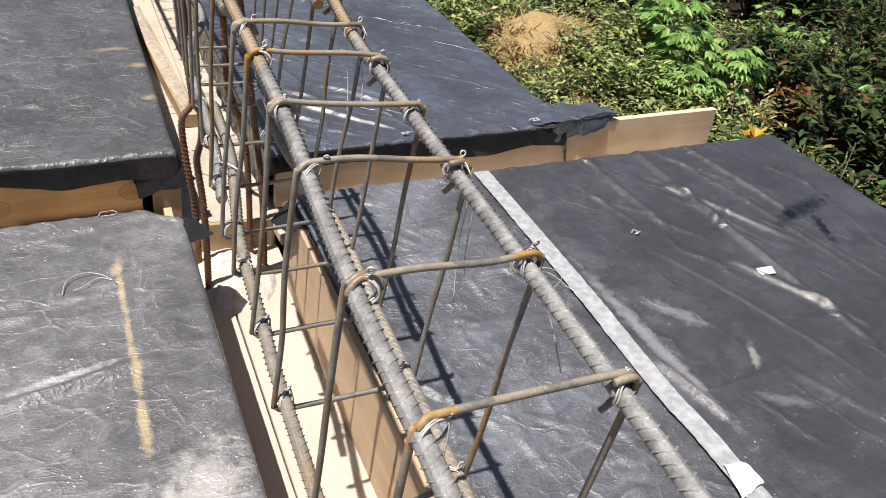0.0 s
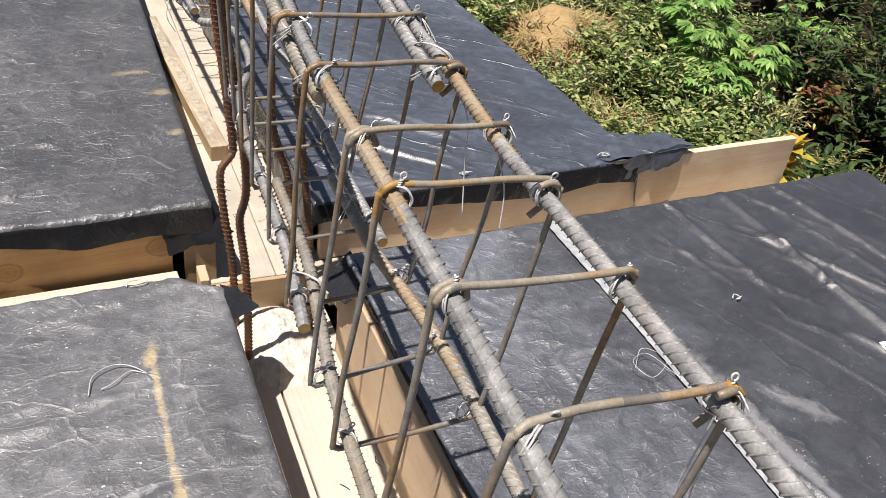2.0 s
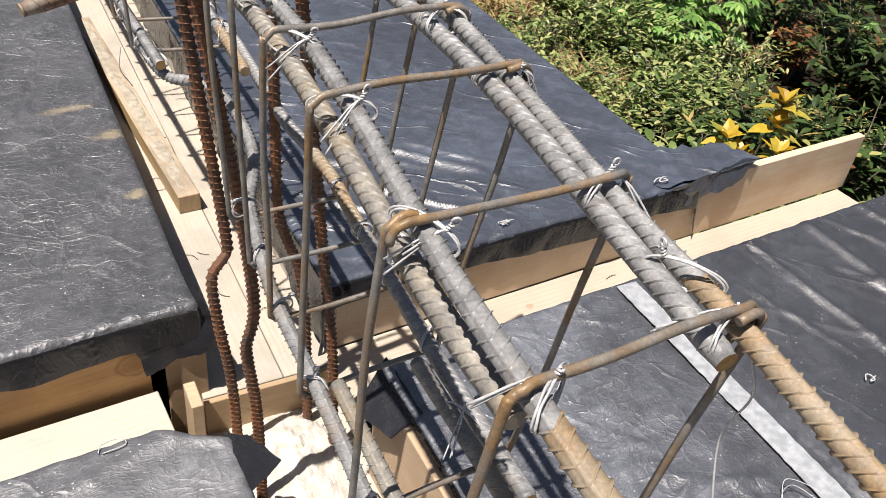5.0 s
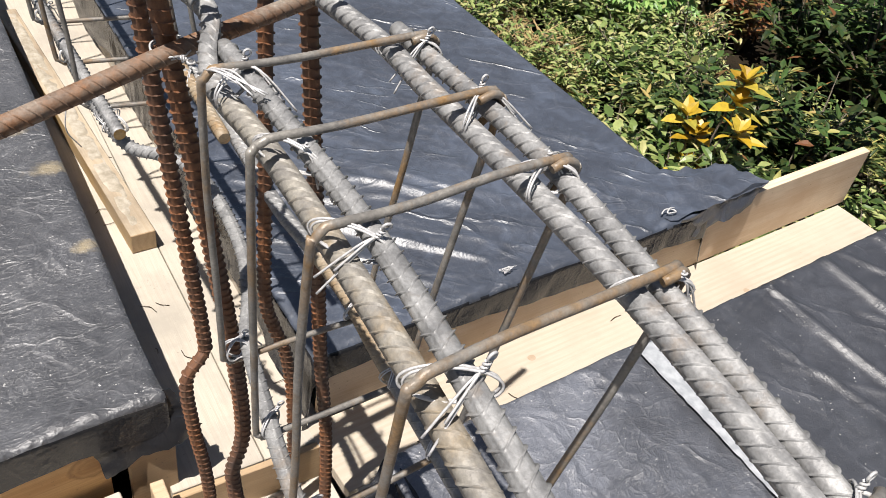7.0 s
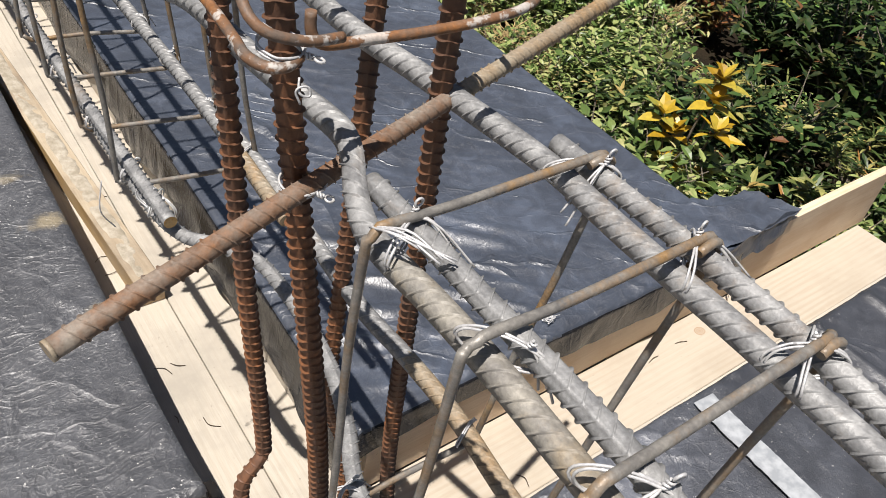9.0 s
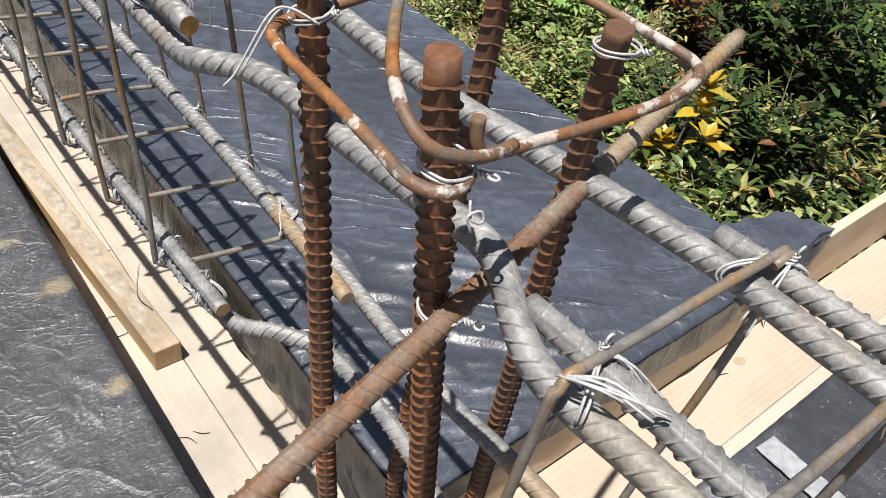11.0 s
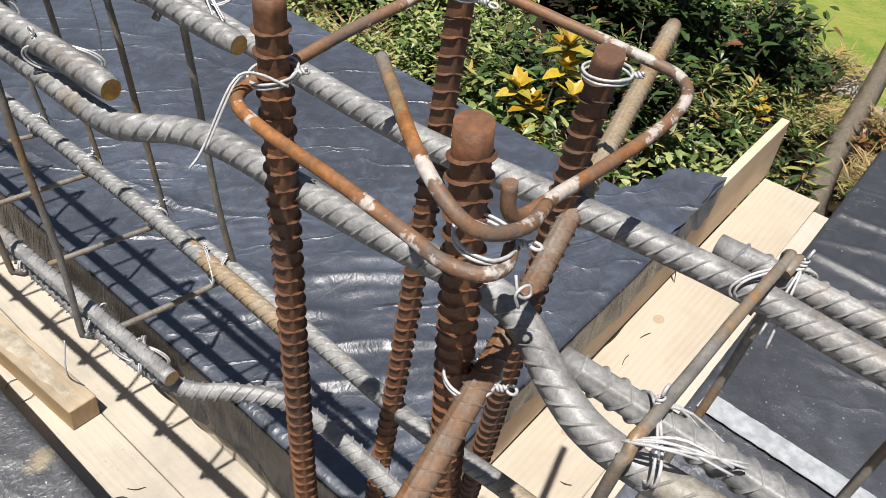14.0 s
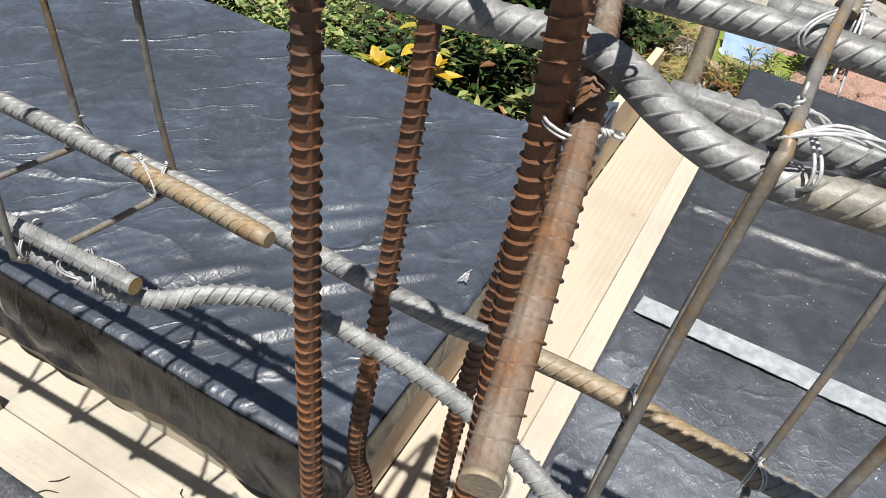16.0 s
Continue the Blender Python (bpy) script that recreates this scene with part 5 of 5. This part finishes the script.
def plant(kind, seed, height, spread, count, length, width, material, label, name, rows=2):
    rnd = random.Random(seed)
    leaves, stems = [], []
    shoots = max(4, count // 26)
    for k in range(shoots):
        a = rnd.uniform(0, 2 * math.pi)
        rad = spread * math.sqrt(rnd.uniform(0.02, 1))
        top = Vector((rad * math.cos(a), rad * math.sin(a), height * rnd.uniform(0.6, 1.05) * (1 - 0.25 * (rad / spread) ** 2)))
        mid = top * 0.5 + Vector((rnd.uniform(-0.05, 0.05), rnd.uniform(-0.05, 0.05), 0.12 * height))
        stems.append(stem_tube([(0, 0, -0.05), mid, top], 0.014 * height + 0.004, 0.003))
        per = count // shoots
        for j in range(per):
            if kind == "croton":
                f = 0.72 + 0.3 * j / per
                b = 2.4 * j
                tilt = rnd.uniform(0.15, 0.9)
            elif kind == "palmate":
                f, b, tilt = rnd.uniform(0.45, 1.0), rnd.uniform(0, 6.28), rnd.uniform(0.0, 0.6)
            else:
                f, b, tilt = rnd.uniform(0.25, 1.05), rnd.uniform(0, 6.28), rnd.uniform(-0.2, 0.8)
            p = mid * max(0, 1 - f) * 2 + top * (2 * f - 1) if f > 0.5 else mid * 2 * f
            way = Vector((math.cos(b), math.sin(b), tilt))
            if kind == "palmate":
                tip = p + way * rnd.uniform(0.12, 0.26)
                stems.append(stem_tube([p, tip], 0.003, 0.002))
                heading = math.atan2(way.y, way.x)
                for m in range(-3, 4):
                    h = heading + m * 0.42
                    ln = length * (1 - 0.09 * abs(m)) * rnd.uniform(0.85, 1.1)
                    leaves.append(leaf(tip, (math.cos(h), math.sin(h), -0.12), ln, width, 0.25, rnd, rows))
            else:
                p = p + Vector((rnd.uniform(-1, 1), rnd.uniform(-1, 1), rnd.uniform(-1, 1))) * (0.015 if kind == "croton" else 0.06)
                leaves.append(leaf(p, way, length * rnd.uniform(0.6, 1.15), width * rnd.uniform(0.7, 1.1), rnd.uniform(0.05, 0.4), rnd, rows))
    ob = thing(name, label, "plant", "garden plants")
    if kind == "croton":
        for tube in stems:
            part("stem", mesh_of("stem", *tube, BARK), ob)
    else:
        part("stem", mesh_of("stem", *merge(*stems), BARK), ob)
    part("foliage", mesh_of("foliage", *merge(*leaves), material, False), ob)
    return ob


def rosette_plant(seed, base, tips, length, width, material, label):
    """A croton whose bare stems each end in a whorl of broad pointed leaves."""
    rnd = random.Random(seed)
    ob = thing("croton", label, "plant", "garden plants")
    leaves = []
    for tip in tips:
        tip = Vector(tip)
        mid = Vector(base).lerp(tip, 0.55) + Vector((rnd.uniform(-0.05, 0.05), rnd.uniform(-0.05, 0.05), 0.05))
        part("stem", mesh_of("stem", *stem_tube([base, mid, tip], 0.014, 0.006), BARK), ob)
        for j in range(11):
            low = j / 10
            turn = 2.4 * j + rnd.uniform(-0.25, 0.25)
            way = Vector((math.cos(turn), math.sin(turn), 1.5 - 1.45 * low + rnd.uniform(-0.2, 0.2)))
            ln = length * (0.7 + 0.4 * low) * rnd.uniform(0.85, 1.12)
            leaves.append(leaf(tip - Vector((0, 0, 0.055 * low)), way, ln, width * rnd.uniform(0.85, 1.1), rnd.uniform(0.1, 0.35), rnd, 5))
    part("foliage", mesh_of("foliage", *merge(*leaves), material, False), ob)
    return ob


KINDS = {
    "green": [plant("shrub", 1, 0.75, 0.5, 700, 0.115, 0.05, GREEN, "light green small-leaved garden shrub", "shrub"), plant("shrub", 2, 0.6, 0.45, 620, 0.08, 0.03, GREEN, "low light green bushy shrub", "shrub")],
    "dark": [plant("shrub", 3, 1.15, 0.65, 520, 0.16, 0.065, DARK, "dark green glossy garden shrub, shade in its leaf colour", "shrub"), plant("shrub", 4, 1.0, 0.6, 560, 0.13, 0.06, DARK, "dark green shrub with a few red leaves, shade in its colour", "shrub")],
    "palm": [plant("palmate", 5, 0.95, 0.5, 60, 0.17, 0.05, PALM, "bright green shrub with fingered leaves", "shrub"), plant("palmate", 6, 0.8, 0.4, 48, 0.15, 0.045, PALM, "young bright green shrub with fingered leaves", "shrub")],
    "mixed": [plant("croton", 7, 0.6, 0.42, 330, 0.18, 0.024, MIXED, "croton with narrow green and yellow leaves", "croton"), plant("croton", 8, 0.7, 0.45, 260, 0.15, 0.042, MIXED, "croton with broad mottled leaves", "croton")],
    "yellow": [rosette_plant(9, (0, 0, -0.05), [(0.0, 0.05, 0.72), (0.16, -0.08, 0.6), (-0.14, -0.1, 0.55), (0.05, 0.2, 0.5)], 0.2, 0.075, YELLOW, "small croton with bright yellow leaves")],
    "straw": [plant("croton", 12, 0.28, 0.32, 420, 0.30, 0.012, STRAW, "tuft of dry tan grass", "grass_tuft")],
    "red": [plant("shrub", 10, 0.6, 0.35, 260, 0.13, 0.05, RED, "shrub with rust-red leaves", "shrub")],
}
rosette_plant(31, (4.2, 2.42, GROUND - 0.05), [(4.1, 2.60, -1.67), (4.13, 2.49, -1.76), (4.14, 2.30, -1.41), (4.07, 2.16, -1.54), (4.2, 2.34, -1.29)], 0.195, 0.084, YELLOW, "tall croton with whorls of large yellow leaves")
rosette_plant(32, (4.08, 2.3, GROUND - 0.05), [(4.08, 2.46, -1.97), (4.1, 2.24, -1.96), (4.12, 2.33, -2.06)], 0.185, 0.080, YELLOW, "low croton with whorls of large yellow leaves")
used = set()
grow = random.Random(77)


def grow_at(kind, x, y, scale=1.0):
    base = grow.choice(KINDS[kind])
    m = pose(x, y, GROUND + 0.02, grow.uniform(-6, 6), grow.uniform(-6, 6), grow.uniform(0, 360))
    if base not in used:
        used.add(base)
        base.matrix_world = m
        base.scale = (scale,) * 3
        return base
    ob = copy_thing(base, m)
    ob.scale = (scale,) * 3
    return ob


for kind, x, y, s in (("mixed", 4.75, 2.05, 1.3), ("dark", 5.0, 2.3, 0.95), ("dark", 4.7, 2.75, 0.85), ("mixed", 5.35, 2.75, 1.0), ("mixed", 5.6, 3.0, 1.1), ("mixed", 4.35, 3.35, 1.0), ("mixed", 4.7, 3.3, 0.9), ("green", 5.2, 4.35, 0.9), ("palm", 5.9, 5.0, 1.1), ("green", 4.8, 3.95, 0.9), ("palm", 5.9, 5.3, 1.0), ("red", 6.4, 5.4, 1.1), ("red", 6.9, 4.4, 1.1), ("mixed", 6.1, 2.1, 1.0), ("mixed", 6.2, 1.3, 0.8), ("yellow", 6.0, 1.6, 0.7), ("straw", 4.85, 6.7, 1.6), ("straw", 4.5, 6.5, 1.4), ("straw", 5.2, 6.6, 1.5), ("straw", 4.7, 6.2, 1.3), ("straw", 5.1, 6.1, 1.2), ("straw", 4.6, 7.0, 1.4), ("straw", 5.3, 7.0, 1.3), ("straw", 6.8, 1.45, 1.0), ("straw", 7.2, 0.8, 1.0), ("straw", 6.3, 0.65, 0.9), ("straw", 7.7, 1.6, 1.2), ("straw", 4.45, 5.4, 1.0)):
    grow_at(kind, x, y, s)
for kind, x, y, s in (("mixed", 6.4, 1.6, 0.8), ("mixed", 6.9, 1.9, 0.9), ("mixed", 5.7, 0.5, 0.7), ("mixed", 6.3, 0.3, 0.7), ("mixed", 7.2, 0.6, 0.8), ("red", 6.6, 0.7, 0.7), ("red", 7.3, 1.8, 0.7), ("green", 7.4, 2.4, 0.8), ("green", 7.0, 2.8, 0.9), ("dark", 5.4, 1.4, 0.7), ("green", 6.6, 2.4, 0.9), ("green", 7.3, 2.0, 0.9), ("green", 6.0, 2.7, 0.8), ("green", 8.0, 2.6, 0.8), ("green", 8.3, 0.2, 0.7), ("mixed", 5.2, 1.0, 0.6), ("palm", 7.4, 3.2, 1.0)):
    grow_at(kind, x, y, s)
# Half-size dark shrubs at x 4.4 to 5.3 stand in for black shade.
for kind, x, y, s in (("green", 4.95, 4.85, 0.9), ("green", 5.2, 5.2, 0.95), ("green", 4.9, 4.4, 0.85), ("green", 4.1, 4.4, 0.75), ("green", 5.4, 4.6, 0.9), ("green", 5.6, 6.4, 1.0), ("green", 6.1, 6.6, 1.05), ("green", 5.5, 5.6, 1.0), ("green", 4.3, 3.9, 0.7), ("green", 4.6, 4.1, 0.8), ("green", 5.0, 7.6, 1.1), ("green", 4.3, 7.8, 1.0), ("green", 5.7, 7.4, 1.1), ("palm", 6.0, 5.1, 1.2), ("palm", 6.4, 6.0, 1.25), ("palm", 5.6, 4.9, 1.0), ("palm", 6.3, 5.5, 1.2), ("green", 6.7, 6.6, 1.2), ("dark", 4.45, 3.0, 0.5), ("dark", 4.9, 2.3, 0.5), ("dark", 5.3, 2.3, 0.55), ("dark", 5.0, 1.9, 0.5), ("mixed", 4.75, 2.25, 0.7), ("mixed", 5.05, 2.55, 0.85)):
    grow_at(kind, x, y, s)
trunk = new("fallen_trunk", mesh_of("fallen_trunk", *stem_tube([(5.4, 0.80, -2.32), (6.3, 0.98, -2.27), (7.6, 1.16, -2.24), (10.4, 1.62, -2.2)], 0.105, 0.08), BARK))
tagged(trunk, "grey weathered trunk lying along the lawn", "trunk")
for k, (x, y, r) in enumerate(((7.5, 1.05, 0.16), (7.75, 1.2, 0.13), (7.9, 1.42, 0.18), (8.5, 1.35, 0.12), (7.2, 1.05, 0.12))):
    blob("rock", "pale rough stone beside the lawn", "rock", (x, y, GROUND + 0.05), (r, r * 0.8, r * 0.7), ROCK, 20 + k)
for k, (x, y, r) in enumerate(((8.1, 0.05, 0.32), (8.6, -0.25, 0.35), (9.1, 0.25, 0.3), (8.8, 0.55, 0.22), (7.9, -0.45, 0.3))):
    blob("earth_heap", "pinkish bare earth heap beside the lawn", "earth", (x, y, GROUND), (r, r * 0.9, r * 0.5), PINK, 30 + k, "stuff")
blob("sand_patch", "pale sandy patch beyond the lawn", "sand", (10.4, 0.9, GROUND - 0.02), (1.2, 1.6, 0.1), ROCK, 41, "stuff", 0.1)
BLUE = Mat("blue_plastic", 0.35)
BLUE.put("Base Color", BLUE.mix(BLUE.noise(4, 3), (0.20, 0.31, 0.52), (0.34, 0.45, 0.64)))
tarp = new("blue_tarp", flap_mesh("blue_tarp", [(8.08, 1.09, -2.44), (8.02, 0.62, -2.44), (8.09, 0.58, -2.2), (8.34, 1.15, -2.2)], BLUE.m, 4, 16, 0.025))
tagged(tarp, "crumpled light blue plastic lying by the lawn", "tarp")
placed = []
for x, y, size in ((7.3, 3.3, 1.15), (7.9, 3.5, 1.2), (6.6, 3.6, 1.05), (8.6, 4.0, 1.3), (9.2, 4.3, 1.3)):
    grow_at("dark", x, y, size)
tries = 0
while len(placed) < 150 and tries < 6000:
    tries += 1
    x, y = grow.uniform(2.4, 12.5), grow.uniform(0.6, 12)
    if x + y < 5.2 or (x > 7.6 and y < 4.6) or (x < 3.4 and y < 3.0) or math.hypot(x - 4.85, y - 6.7) < 0.75 or math.hypot(x - 4.75, y - 2.4) < 0.85 or (x > 5.2 and y < 1.7):
        continue
    if any(math.hypot(x - a, y - b) < 0.42 for a, b in placed):
        continue
    placed.append((x, y))
    # To the right mostly dark shrubs, whose leaf colour carries the shade.
    if x > 5.2 and y < 0.62 * x + (1.5 if x > 7.0 else 0.4):
        kind = grow.choice(("dark", "dark", "dark", "dark", "mixed", "mixed", "palm", "green"))
    elif x > 6.5:
        kind = grow.choice(("green", "green", "green", "palm", "mixed", "dark"))
    else:
        kind = grow.choice(("green", "green", "green", "green", "mixed", "straw"))
    grow_at(kind, x, y, grow.uniform(0.8, 1.2))
